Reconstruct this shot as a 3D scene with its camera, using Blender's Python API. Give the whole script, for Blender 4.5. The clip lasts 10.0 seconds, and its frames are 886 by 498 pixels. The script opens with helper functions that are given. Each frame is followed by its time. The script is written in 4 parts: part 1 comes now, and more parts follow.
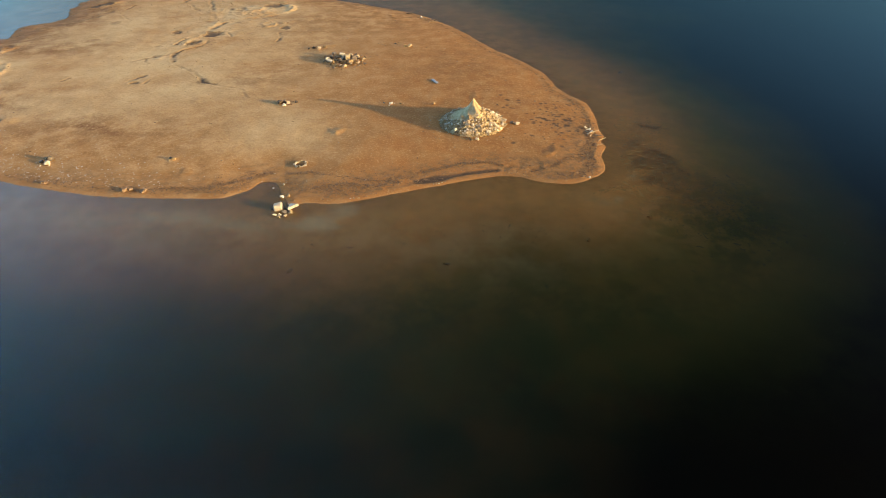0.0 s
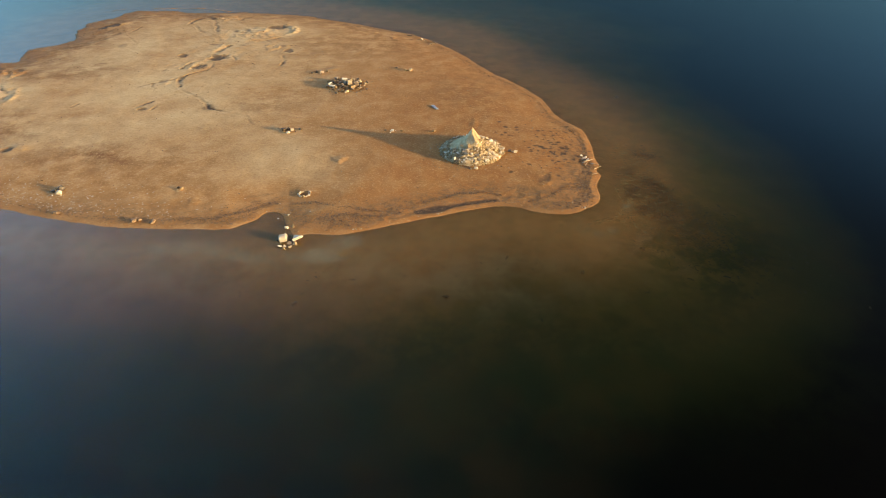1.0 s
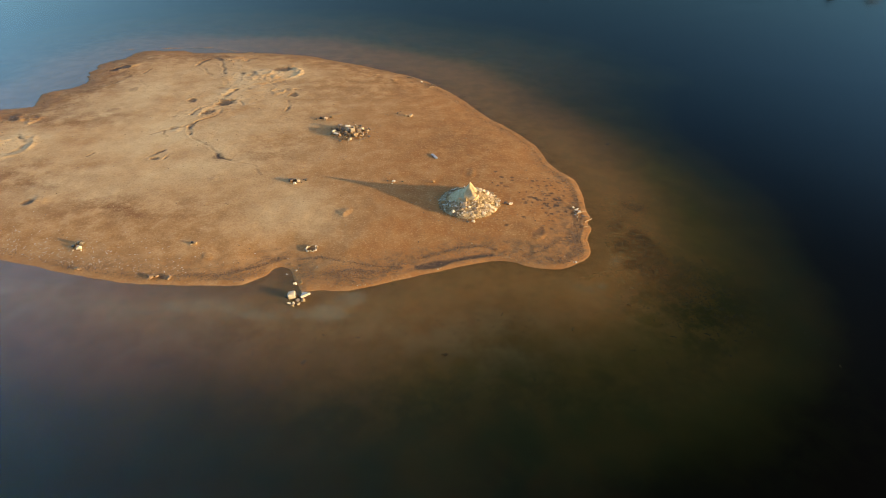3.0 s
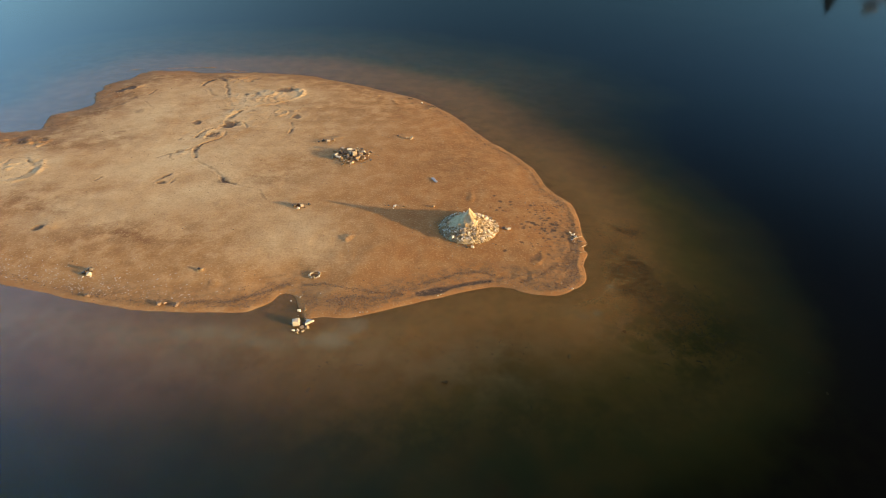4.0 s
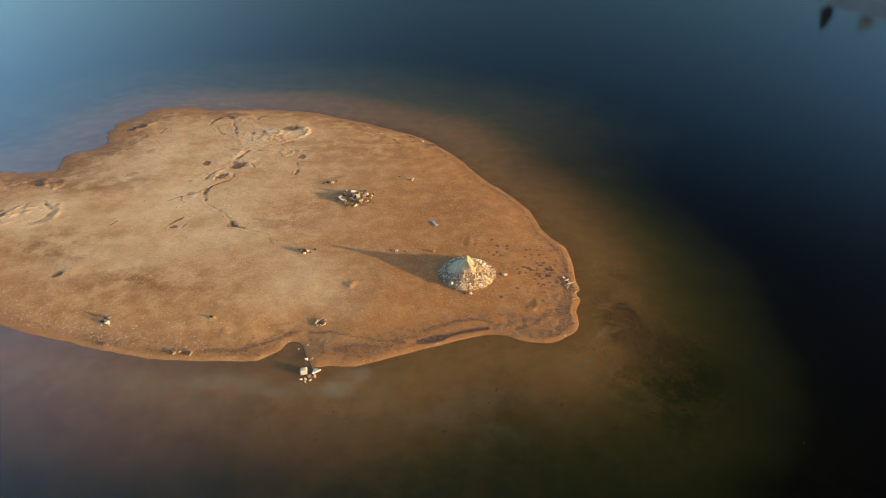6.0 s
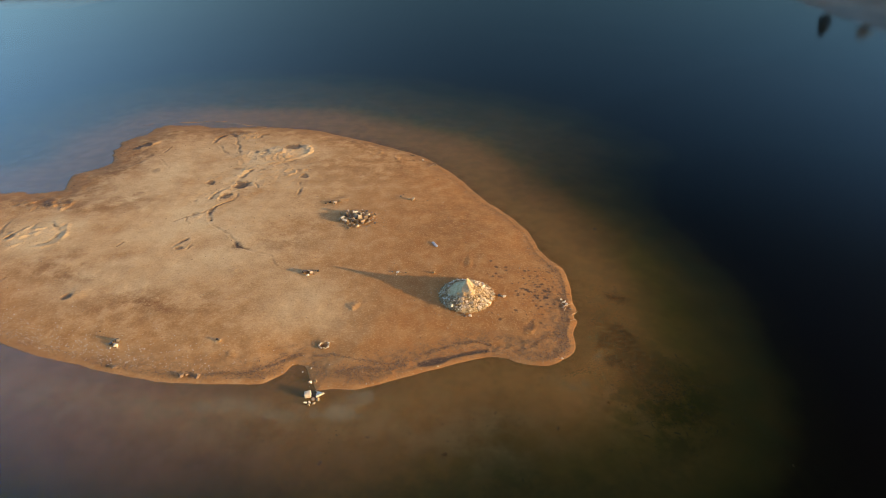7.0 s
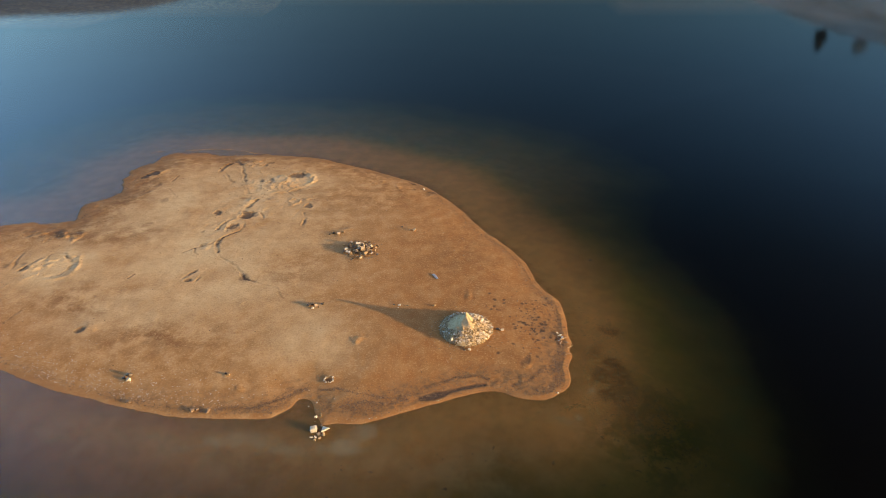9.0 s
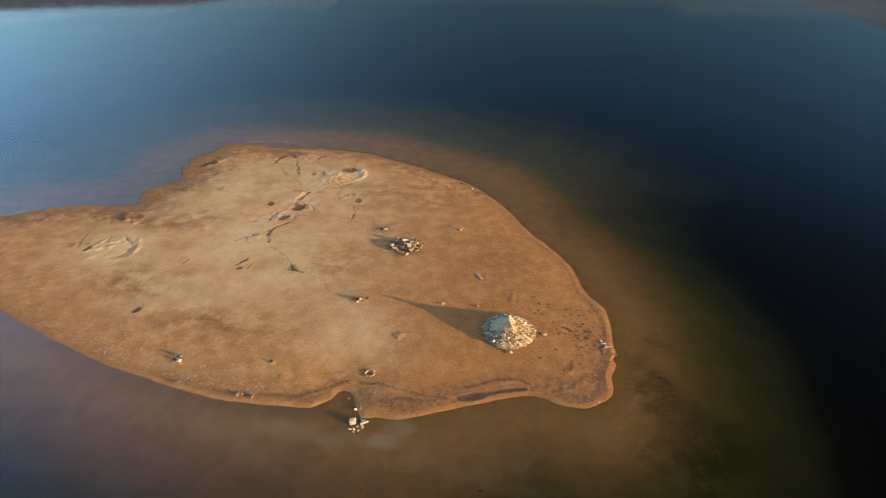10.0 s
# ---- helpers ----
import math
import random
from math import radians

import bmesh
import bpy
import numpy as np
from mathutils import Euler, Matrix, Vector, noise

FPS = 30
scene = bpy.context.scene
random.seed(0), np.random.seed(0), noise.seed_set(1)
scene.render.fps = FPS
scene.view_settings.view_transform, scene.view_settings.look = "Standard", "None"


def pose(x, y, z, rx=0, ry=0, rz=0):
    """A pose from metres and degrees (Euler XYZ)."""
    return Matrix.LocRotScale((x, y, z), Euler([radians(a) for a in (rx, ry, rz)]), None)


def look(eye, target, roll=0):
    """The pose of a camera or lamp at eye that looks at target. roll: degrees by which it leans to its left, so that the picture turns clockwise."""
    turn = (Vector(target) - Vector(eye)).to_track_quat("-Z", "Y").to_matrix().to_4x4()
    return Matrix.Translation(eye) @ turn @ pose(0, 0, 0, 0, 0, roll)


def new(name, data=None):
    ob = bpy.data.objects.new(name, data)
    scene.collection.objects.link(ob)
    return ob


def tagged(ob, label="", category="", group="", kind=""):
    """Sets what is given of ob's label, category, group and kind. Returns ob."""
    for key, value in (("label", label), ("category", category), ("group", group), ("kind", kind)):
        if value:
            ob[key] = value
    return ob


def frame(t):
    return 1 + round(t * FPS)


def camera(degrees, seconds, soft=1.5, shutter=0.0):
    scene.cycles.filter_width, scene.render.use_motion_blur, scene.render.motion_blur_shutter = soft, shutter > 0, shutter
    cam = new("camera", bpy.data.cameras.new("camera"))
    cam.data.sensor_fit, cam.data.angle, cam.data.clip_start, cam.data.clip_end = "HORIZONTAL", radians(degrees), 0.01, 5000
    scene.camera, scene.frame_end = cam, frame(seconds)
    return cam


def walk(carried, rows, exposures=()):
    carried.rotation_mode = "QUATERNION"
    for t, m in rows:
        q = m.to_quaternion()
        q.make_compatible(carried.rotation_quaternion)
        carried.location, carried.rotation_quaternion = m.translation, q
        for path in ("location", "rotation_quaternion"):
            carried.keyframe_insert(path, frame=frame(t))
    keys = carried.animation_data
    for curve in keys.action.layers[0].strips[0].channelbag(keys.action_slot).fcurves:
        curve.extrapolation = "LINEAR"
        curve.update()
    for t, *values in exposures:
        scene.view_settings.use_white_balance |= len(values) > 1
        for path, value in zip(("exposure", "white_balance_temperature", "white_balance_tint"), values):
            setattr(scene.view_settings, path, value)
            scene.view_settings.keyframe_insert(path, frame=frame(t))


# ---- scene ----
cam = camera(72.97, 10.0, soft=0.85, shutter=0.4)
# seconds, x, y, z, pitch, roll, yaw
PATH = [
    (0.0, 0.01, 0.00, 16.74, -35.71, 0.15, -0.00),
    (0.5, 0.07, -0.01, 17.59, -35.51, 0.17, 0.05),
    (1.0, 0.06, -0.04, 18.48, -35.28, 0.16, 0.06),
    (1.5, 0.05, -0.10, 19.32, -35.07, 0.15, 0.02),
    (2.0, 0.04, -0.14, 20.19, -34.81, 0.17, -0.02),
    (2.5, 0.04, -0.20, 21.03, -34.56, 0.18, -0.05),
    (4.0, 0.05, -0.40, 23.59, -33.72, 0.13, -0.04),
    (4.5, 0.08, -0.48, 24.45, -33.47, 0.09, -0.01),
    (5.0, 0.12, -0.55, 25.35, -33.22, 0.02, 0.04),
    (5.5, 0.16, -0.65, 26.20, -33.01, -0.05, 0.08),
    (7.0, 0.22, -0.93, 28.85, -32.31, -0.19, 0.18),
    (7.5, 0.25, -1.05, 29.70, -32.09, -0.23, 0.19),
    (8.0, 0.26, -1.16, 30.56, -31.82, -0.25, 0.21),
    (8.5, 0.27, -1.29, 31.36, -31.57, -0.25, 0.22),
    (9.0, 0.24, -1.33, 31.66, -31.47, -0.24, 0.21),
    (9.5, 0.20, -1.34, 31.65, -31.45, -0.20, 0.47),
    (9.6, 0.18, -1.33, 31.66, -31.46, -0.16, 1.10),
    (9.7, 0.16, -1.32, 31.66, -31.48, -0.12, 1.90),
    (9.8, 0.13, -1.31, 31.67, -31.50, -0.06, 2.85),
    (9.9, 0.10, -1.30, 31.68, -31.52, 0.00, 3.95),
    (10.0, 0.07, -1.28, 31.69, -31.54, 0.07, 5.16),
]
walk(cam, [(t, pose(x, y, z, 90 + p, 0, w) @ pose(0, 0, 0, 0, 0, r)) for t, x, y, z, p, r, w in PATH],
     exposures=((0.0, 1.37, 6500, -1), (2.5, 1.335, 6500, 2), (5.0, 1.30, 6500, 6), (7.5, 1.265, 6500, 9), (10.0, 1.23, 6500, 9)))

# ---- light: a low sun and a clear evening sky ----
SUN_HEIGHT, SUN_AZIMUTH = 7.9, 110.3     # degrees above the horizon; clockwise from +y
world = bpy.data.worlds.new("sky")
scene.world = world
world.use_nodes = True
wn = world.node_tree
sky = wn.nodes.new("ShaderNodeTexSky")
sky.sky_type, sky.sun_disc = "NISHITA", False
sky.sun_elevation, sky.sun_rotation = radians(SUN_HEIGHT), radians(SUN_AZIMUTH)
sky.altitude, sky.air_density, sky.dust_density, sky.ozone_density = 1000, 1.0, 0.35, 1.4
# added lobes: sky pale opposite the sun, warm round it, deep at right angles


def sky_node(kind, operation=""):
    n = wn.nodes.new("ShaderNode" + kind)
    if operation:
        n.operation = operation
    return n


def sky_lobe(axis_to, sharpness):
    """How near the sky's point lies to a direction, from 0 to 1."""
    dot = sky_node("VectorMath", "DOT_PRODUCT")
    dot.inputs[1].default_value = Vector(axis_to).normalized()
    half = sky_node("Math", "MULTIPLY_ADD")
    half.inputs[1].default_value = half.inputs[2].default_value = 0.5
    power = sky_node("Math", "POWER")
    power.inputs[1].default_value = sharpness
    wn.links.new(sky_dir.outputs["Generated"], dot.inputs[0])
    wn.links.new(dot.outputs["Value"], half.inputs[0])
    wn.links.new(half.outputs[0], power.inputs[0])
    return power.outputs[0]


def sky_by_height(*stops):
    r = wn.nodes.new("ShaderNodeValToRGB")
    r.color_ramp.interpolation = "B_SPLINE"
    while len(r.color_ramp.elements) < len(stops):
        r.color_ramp.elements.new(0.5)
    for e, (z, v) in zip(r.color_ramp.elements, stops):
        e.position, e.color = z, (v, v, v, 1)
    wn.links.new(split.outputs["Z"], r.inputs[0])
    return r.outputs["Color"]


sky_dir = wn.nodes.new("ShaderNodeTexCoord")
split = wn.nodes.new("ShaderNodeSeparateXYZ")
wn.links.new(sky_dir.outputs["Generated"], split.inputs[0])
sx, sy = math.sin(radians(SUN_AZIMUTH)), math.cos(radians(SUN_AZIMUTH))
# bright lobe shaped to whiten the left water and leave the right dark
pale_side = sky_node("Math", "MULTIPLY")
wn.links.new(sky_lobe((-sx, -sy, 0.8), 11.0), pale_side.inputs[0])
wn.links.new(sky_by_height((0.0, 0.42), (0.15, 0.64), (0.35, 0.84), (0.65, 1.0)), pale_side.inputs[1])
deepen = sky_node("Math", "MULTIPLY_ADD")
deepen.inputs[1].default_value = 5.6
wn.links.new(pale_side.outputs[0], deepen.inputs[0])
low_side = sky_node("Math", "MULTIPLY")
wn.links.new(sky_lobe((sx, sy, 0.14), 3.0), low_side.inputs[0])
wn.links.new(sky_by_height((0.0, 0.3), (0.18, 1.0), (0.34, 1.0), (0.47, 0.0)), low_side.inputs[1])
floor_tone = sky_node("Math", "MULTIPLY_ADD")
floor_tone.inputs[1].default_value = 1.7
wn.links.new(low_side.outputs[0], floor_tone.inputs[0])
wn.links.new(sky_by_height((0.0, 0.09), (0.15, 0.13), (0.3, 0.22), (0.46, 0.20), (0.62, 0.075), (0.76, 0.002)), floor_tone.inputs[2])
wn.links.new(floor_tone.outputs[0], deepen.inputs[2])
toned = sky_node("VectorMath", "SCALE")
wn.links.new(sky.outputs[0], toned.inputs[0])
wn.links.new(deepen.outputs[0], toned.inputs["Scale"])
tint = sky_node("VectorMath", "MULTIPLY")
tint.inputs[1].default_value = (0.66, 0.915, 1.10)
wn.links.new(toned.outputs[0], tint.inputs[0])
# warm glow added round the unseen sun as fill for the shadows
warm_fill = sky_node("VectorMath", "SCALE")
warm_fill.inputs[0].default_value = (19.0, 9.0, 2.7)
wn.links.new(sky_lobe((sx, sy, 0.14), 17.0), warm_fill.inputs["Scale"])
whole = sky_node("VectorMath", "ADD")
wn.links.new(tint.outputs[0], whole.inputs[0])
wn.links.new(warm_fill.outputs[0], whole.inputs[1])
# pale glow added opposite the sun: whiter left water, less blue in shadows
pale_fill = sky_node("VectorMath", "SCALE")
pale_fill.inputs[0].default_value = (1.0, 0.9, 0.75)
wn.links.new(sky_lobe((-sx, -sy, 0.35), 9.0), pale_fill.inputs["Scale"])
filled_sky = sky_node("VectorMath", "ADD")
wn.links.new(whole.outputs[0], filled_sky.inputs[0])
wn.links.new(pale_fill.outputs[0], filled_sky.inputs[1])
wn.links.new(filled_sky.outputs[0], wn.nodes["Background"].inputs[0])
wn.nodes["Background"].inputs[1].default_value = 0.125

sun_data = bpy.data.lights.new("sun", "SUN")
sun_data.energy, sun_data.angle, sun_data.color = 5.0, radians(0.55), (1.0, 0.716, 0.405)
sun = new("sun", sun_data)
sa, se = radians(SUN_AZIMUTH), radians(SUN_HEIGHT)
toward = Vector((math.sin(sa) * math.cos(se), math.cos(sa) * math.cos(se), math.sin(se)))
sun.matrix_world = look(toward * 300, (0, 0, 0))

# ---- materials ----
def shader(name):
    """A new material, its node tree, a maker of nodes, a linker and its Principled node."""
    m = bpy.data.materials.new(name)
    m.use_nodes = True
    nt = m.node_tree
    return m, nt, nt.nodes["Principled BSDF"]


def node(nt, kind, **sets):
    n = nt.nodes.new("ShaderNode" + kind)
    for k, v in sets.items():
        n.inputs[k].default_value = v
    return n


def noise_node(nt, scale, detail=4.0, rough=0.55, space="Object"):
    co = nt.nodes.new("ShaderNodeTexCoord")
    n = node(nt, "TexNoise", Scale=scale, Detail=detail, Roughness=rough)
    nt.links.new(co.outputs[space], n.inputs["Vector"])
    return n.outputs["Fac"]


def ramp(nt, fac, *stops):
    r = nt.nodes.new("ShaderNodeValToRGB")
    el = r.color_ramp.elements
    while len(el) < len(stops):
        el.new(0.5)
    for e, (p, c) in zip(el, stops):
        e.position, e.color = p, (*c, 1) if len(c) == 3 else c
    nt.links.new(fac, r.inputs[0])
    return r.outputs["Color"]


def mix(nt, fac, a, b, blend="MIX"):
    n = nt.nodes.new("ShaderNodeMix")
    n.data_type, n.blend_type = "RGBA", blend
    for k, v in ((0, fac), (6, a), (7, b)):
        if isinstance(v, (int, float)):
            n.inputs[k].default_value = v
        elif isinstance(v, tuple):
            n.inputs[k].default_value = (*v, 1)
        else:
            nt.links.new(v, n.inputs[k])
    return n.outputs[2]


def maths(nt, op, a, b=0.0, clamp=False):
    n = nt.nodes.new("ShaderNodeMath")
    n.operation, n.use_clamp = op, clamp
    for k, v in ((0, a), (1, b)):
        if isinstance(v, (int, float)):
            n.inputs[k].default_value = v
        else:
            nt.links.new(v, n.inputs[k])
    return n.outputs[0]


def attr(nt, name):
    n = nt.nodes.new("ShaderNodeAttribute")
    n.attribute_name = name
    return n.outputs["Fac"]


def bump(nt, bsdf, height, strength, distance):
    n = node(nt, "Bump", Strength=strength, Distance=distance)
    nt.links.new(height, n.inputs["Height"])
    nt.links.new(n.outputs[0], bsdf.inputs["Normal"])


def streaks(nt, size, detail=6.0, rough=0.62, turn=-12, along=0.72):
    """Noise drawn out along the wind, about size to the metre across."""
    co = nt.nodes.new("ShaderNodeTexCoord")
    mp = nt.nodes.new("ShaderNodeMapping")
    mp.inputs["Rotation"].default_value = (0, 0, radians(turn))
    mp.inputs["Scale"].default_value = (size * along, size, size)
    n = node(nt, "TexNoise", Scale=1.0, Detail=detail, Roughness=rough, Distortion=0.6)
    nt.links.new(co.outputs["Object"], mp.inputs[0])
    nt.links.new(mp.outputs[0], n.inputs["Vector"])
    return n.outputs["Fac"]


def grey(*stops):
    return [(p, (v, v, v)) for p, v in stops]


def ground_material():
    m, nt, p = shader("sand_and_lake_bed")
    big, mid, fine = noise_node(nt, 0.17, 6, 0.6), noise_node(nt, 0.75, 7, 0.66), noise_node(nt, 6.5, 7, 0.72)
    grit, drawn = noise_node(nt, 42.0, 3, 0.6), streaks(nt, 0.42)
    sand = ramp(nt, mid, (0.37, (0.295, 0.142, 0.043)), (0.5, (0.366, 0.189, 0.066)), (0.61, (0.432, 0.242, 0.095)))
    rust = maths(nt, "MULTIPLY", attr(nt, "rust"), ramp(nt, mid, *grey((0.3, 1.0), (0.68, 0.55))))
    sand = mix(nt, rust, sand, (0.290, 0.118, 0.030))
    sand = mix(nt, ramp(nt, drawn, *grey((0.38, 0.30), (0.53, 0.0))), sand, (0.265, 0.130, 0.040))
    pale = maths(nt, "MULTIPLY", attr(nt, "pale"), ramp(nt, big, *grey((0.33, 0.25), (0.58, 1.0))))
    sand = mix(nt, pale, sand, mix(nt, mid, (0.445, 0.292, 0.135), (0.600, 0.425, 0.220)))
    stain = maths(nt, "MULTIPLY", attr(nt, "stain"), ramp(nt, maths(nt, "MULTIPLY", maths(nt, "ADD", mid, drawn), 0.5), *grey((0.42, 1.0), (0.56, 0.0))))
    sand = mix(nt, stain, sand, (0.190, 0.086, 0.027))
    sand = mix(nt, ramp(nt, fine, *grey((0.34, 0.36), (0.50, 0.0))), sand, (0.215, 0.112, 0.044))
    sand = mix(nt, ramp(nt, fine, *grey((0.53, 0.0), (0.68, 0.5))), sand, (0.56, 0.37, 0.17))
    sand = mix(nt, ramp(nt, grit, *grey((0.60, 0.0), (0.76, 0.4))), sand, (0.56, 0.40, 0.22))
    crust = maths(nt, "MULTIPLY", attr(nt, "litter"), ramp(nt, mid, *grey((0.38, 0.05), (0.58, 0.5))))
    sand = mix(nt, crust, sand, (0.235, 0.115, 0.045))
    weed = maths(nt, "MULTIPLY", attr(nt, "litter"), ramp(nt, maths(nt, "ADD", maths(nt, "MULTIPLY", streaks(nt, 2.2, 9, 0.75, 0, 0.9), 0.6), maths(nt, "MULTIPLY", fine, 0.4)), *grey((0.48, 0.0), (0.56, 0.9))))
    sand = mix(nt, weed, sand, (0.160, 0.090, 0.038))
    wet = attr(nt, "wet")
    sand = mix(nt, maths(nt, "MULTIPLY", wet, 0.7), sand, mix(nt, mid, (0.205, 0.088, 0.021), (0.32, 0.145, 0.040)))
    # near-black tone: shade painted into the diggings, damp sand in prints and pool
    sand = mix(nt, maths(nt, "MULTIPLY", attr(nt, "damp_and_shade"), 1.0, clamp=True), sand, mix(nt, fine, (0.040, 0.027, 0.019), (0.115, 0.066, 0.036)))
    # the bed: brown shallow silt, olive weed; colour blackened with depth for absorbed light
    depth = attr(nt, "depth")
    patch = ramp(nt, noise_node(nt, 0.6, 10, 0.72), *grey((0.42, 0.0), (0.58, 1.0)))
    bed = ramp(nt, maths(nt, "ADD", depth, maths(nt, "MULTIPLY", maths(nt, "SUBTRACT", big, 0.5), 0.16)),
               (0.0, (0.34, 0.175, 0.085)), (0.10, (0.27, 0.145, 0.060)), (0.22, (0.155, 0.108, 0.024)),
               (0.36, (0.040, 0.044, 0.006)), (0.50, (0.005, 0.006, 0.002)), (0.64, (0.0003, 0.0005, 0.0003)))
    bed = mix(nt, maths(nt, "MULTIPLY", patch, ramp(nt, depth, *grey((0.12, 0.75), (0.38, 0.0)))), bed, mix(nt, 0.6, bed, (0.055, 0.040, 0.010)))
    silt = maths(nt, "MULTIPLY", attr(nt, "silt"), ramp(nt, noise_node(nt, 0.4, 6, 0.6), *grey((0.40, 0.0), (0.60, 0.8))))
    bed = mix(nt, silt, bed, (0.50, 0.38, 0.22))
    algae = maths(nt, "MULTIPLY", attr(nt, "algae"), ramp(nt, mid, *grey((0.42, 0.0), (0.58, 1.0))))
    bed = mix(nt, algae, bed, (0.034, 0.044, 0.007))
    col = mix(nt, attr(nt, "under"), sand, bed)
    # distance haze put into the hill colours: paled scrub, blue-grey on the left
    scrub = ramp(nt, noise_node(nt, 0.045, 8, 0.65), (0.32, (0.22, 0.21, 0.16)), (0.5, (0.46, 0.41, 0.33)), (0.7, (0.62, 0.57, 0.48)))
    scrub = mix(nt, attr(nt, "blue_haze"), scrub, ramp(nt, noise_node(nt, 0.06, 8, 0.65), (0.35, (0.055, 0.085, 0.125)), (0.65, (0.095, 0.130, 0.170))))
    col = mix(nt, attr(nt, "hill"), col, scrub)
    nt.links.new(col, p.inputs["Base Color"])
    rough = maths(nt, "SUBTRACT", 0.95, maths(nt, "MULTIPLY", wet, 0.12))
    nt.links.new(rough, p.inputs["Roughness"])
    p.inputs["Specular IOR Level"].default_value = 0.2
    pocks = noise_node(nt, 2.4, 8, 0.68)
    h = maths(nt, "ADD", maths(nt, "ADD", maths(nt, "MULTIPLY", fine, 0.055), maths(nt, "MULTIPLY", pocks, 0.10)), maths(nt, "ADD", maths(nt, "MULTIPLY", grit, 0.010), maths(nt, "MULTIPLY", mid, 0.12)))
    bump(nt, p, maths(nt, "MULTIPLY", h, maths(nt, "SUBTRACT", 1.0, maths(nt, "MULTIPLY", attr(nt, "under"), 0.92))), 0.45, 0.5)
    return m


def water_material():
    m = bpy.data.materials.new("still_lake_water")
    m.use_nodes = True
    nt = m.node_tree
    nt.nodes.remove(nt.nodes["Principled BSDF"])
    out = nt.nodes["Material Output"]
    clear = node(nt, "BsdfTransparent", Color=(0.88, 0.83, 0.74, 1))
    gloss = node(nt, "BsdfGlossy", Roughness=0.045)
    fres = node(nt, "Fresnel", IOR=1.333)
    ripple = maths(nt, "ADD", noise_node(nt, 1.6, 3, 0.5), maths(nt, "MULTIPLY", noise_node(nt, 0.22, 2, 0.5), 1.5))
    b = node(nt, "Bump", Strength=0.10, Distance=0.03)
    nt.links.new(ripple, b.inputs["Height"])
    for n in (gloss, fres):
        nt.links.new(b.outputs[0], n.inputs["Normal"])
    # silt stirred up in the shallows, greener farther out
    murk = node(nt, "BsdfDiffuse")
    tone = mix(nt, attr(nt, "green"), (0.335, 0.176, 0.048), (0.104, 0.108, 0.010))
    tone = mix(nt, attr(nt, "deep"), tone, (0.058, 0.084, 0.036))
    cloud, flock = noise_node(nt, 0.45, 9, 0.68), noise_node(nt, 1.4, 10, 0.76)
    tone = mix(nt, ramp(nt, cloud, *grey((0.42, 0.0), (0.58, 0.55))), tone, (0.205, 0.125, 0.035))
    drift = ramp(nt, maths(nt, "ADD", attr(nt, "pale"), maths(nt, "MULTIPLY", maths(nt, "SUBTRACT", noise_node(nt, 0.9, 7, 0.62), 0.5), 2.4)), *grey((0.40, 0.0), (0.47, 0.55), (0.9, 1.0)))
    drift = maths(nt, "MULTIPLY", drift, maths(nt, "MULTIPLY", attr(nt, "pale"), 4.0, clamp=True))
    tone = mix(nt, maths(nt, "MULTIPLY", drift, ramp(nt, cloud, *grey((0.35, 0.4), (0.6, 1.0)))), tone, (0.295, 0.215, 0.108))
    tone = mix(nt, ramp(nt, noise_node(nt, 1.5, 9, 0.75), *grey((0.42, 0.42), (0.53, 0.0))), tone, mix(nt, 0.6, tone, (0.05, 0.035, 0.010)))
    nt.links.new(tone, murk.inputs["Color"])
    tuft = maths(nt, "MULTIPLY", maths(nt, "SUBTRACT", noise_node(nt, 0.85, 9, 0.74), 0.5), 2.3)
    weedy = maths(nt, "MULTIPLY", ramp(nt, maths(nt, "ADD", attr(nt, "weed"), tuft), *grey((0.36, 0.0), (0.66, 0.9))), ramp(nt, noise_node(nt, 3.2, 6, 0.7), *grey((0.44, 0.2), (0.53, 1.0))))
    body = nt.nodes.new("ShaderNodeMixShader")
    cover = maths(nt, "ADD", maths(nt, "MULTIPLY", attr(nt, "silt"), maths(nt, "ADD", maths(nt, "MULTIPLY", maths(nt, "ADD", cloud, flock), 0.5), 0.5)), maths(nt, "MULTIPLY", drift, 0.11))
    nt.links.new(maths(nt, "MULTIPLY", cover, maths(nt, "SUBTRACT", 1.0, maths(nt, "MULTIPLY", weedy, 0.8))), body.inputs[0])
    nt.links.new(clear.outputs[0], body.inputs[1])
    nt.links.new(murk.outputs[0], body.inputs[2])
    mixer = nt.nodes.new("ShaderNodeMixShader")
    gleam = maths(nt, "MULTIPLY", maths(nt, "SUBTRACT", fres.outputs[0], 0.009), 0.95, clamp=True)
    nt.links.new(gleam, mixer.inputs[0])
    nt.links.new(body.outputs[0], mixer.inputs[1])
    nt.links.new(gloss.outputs[0], mixer.inputs[2])
    nt.links.new(mixer.outputs[0], out.inputs["Surface"])
    return m


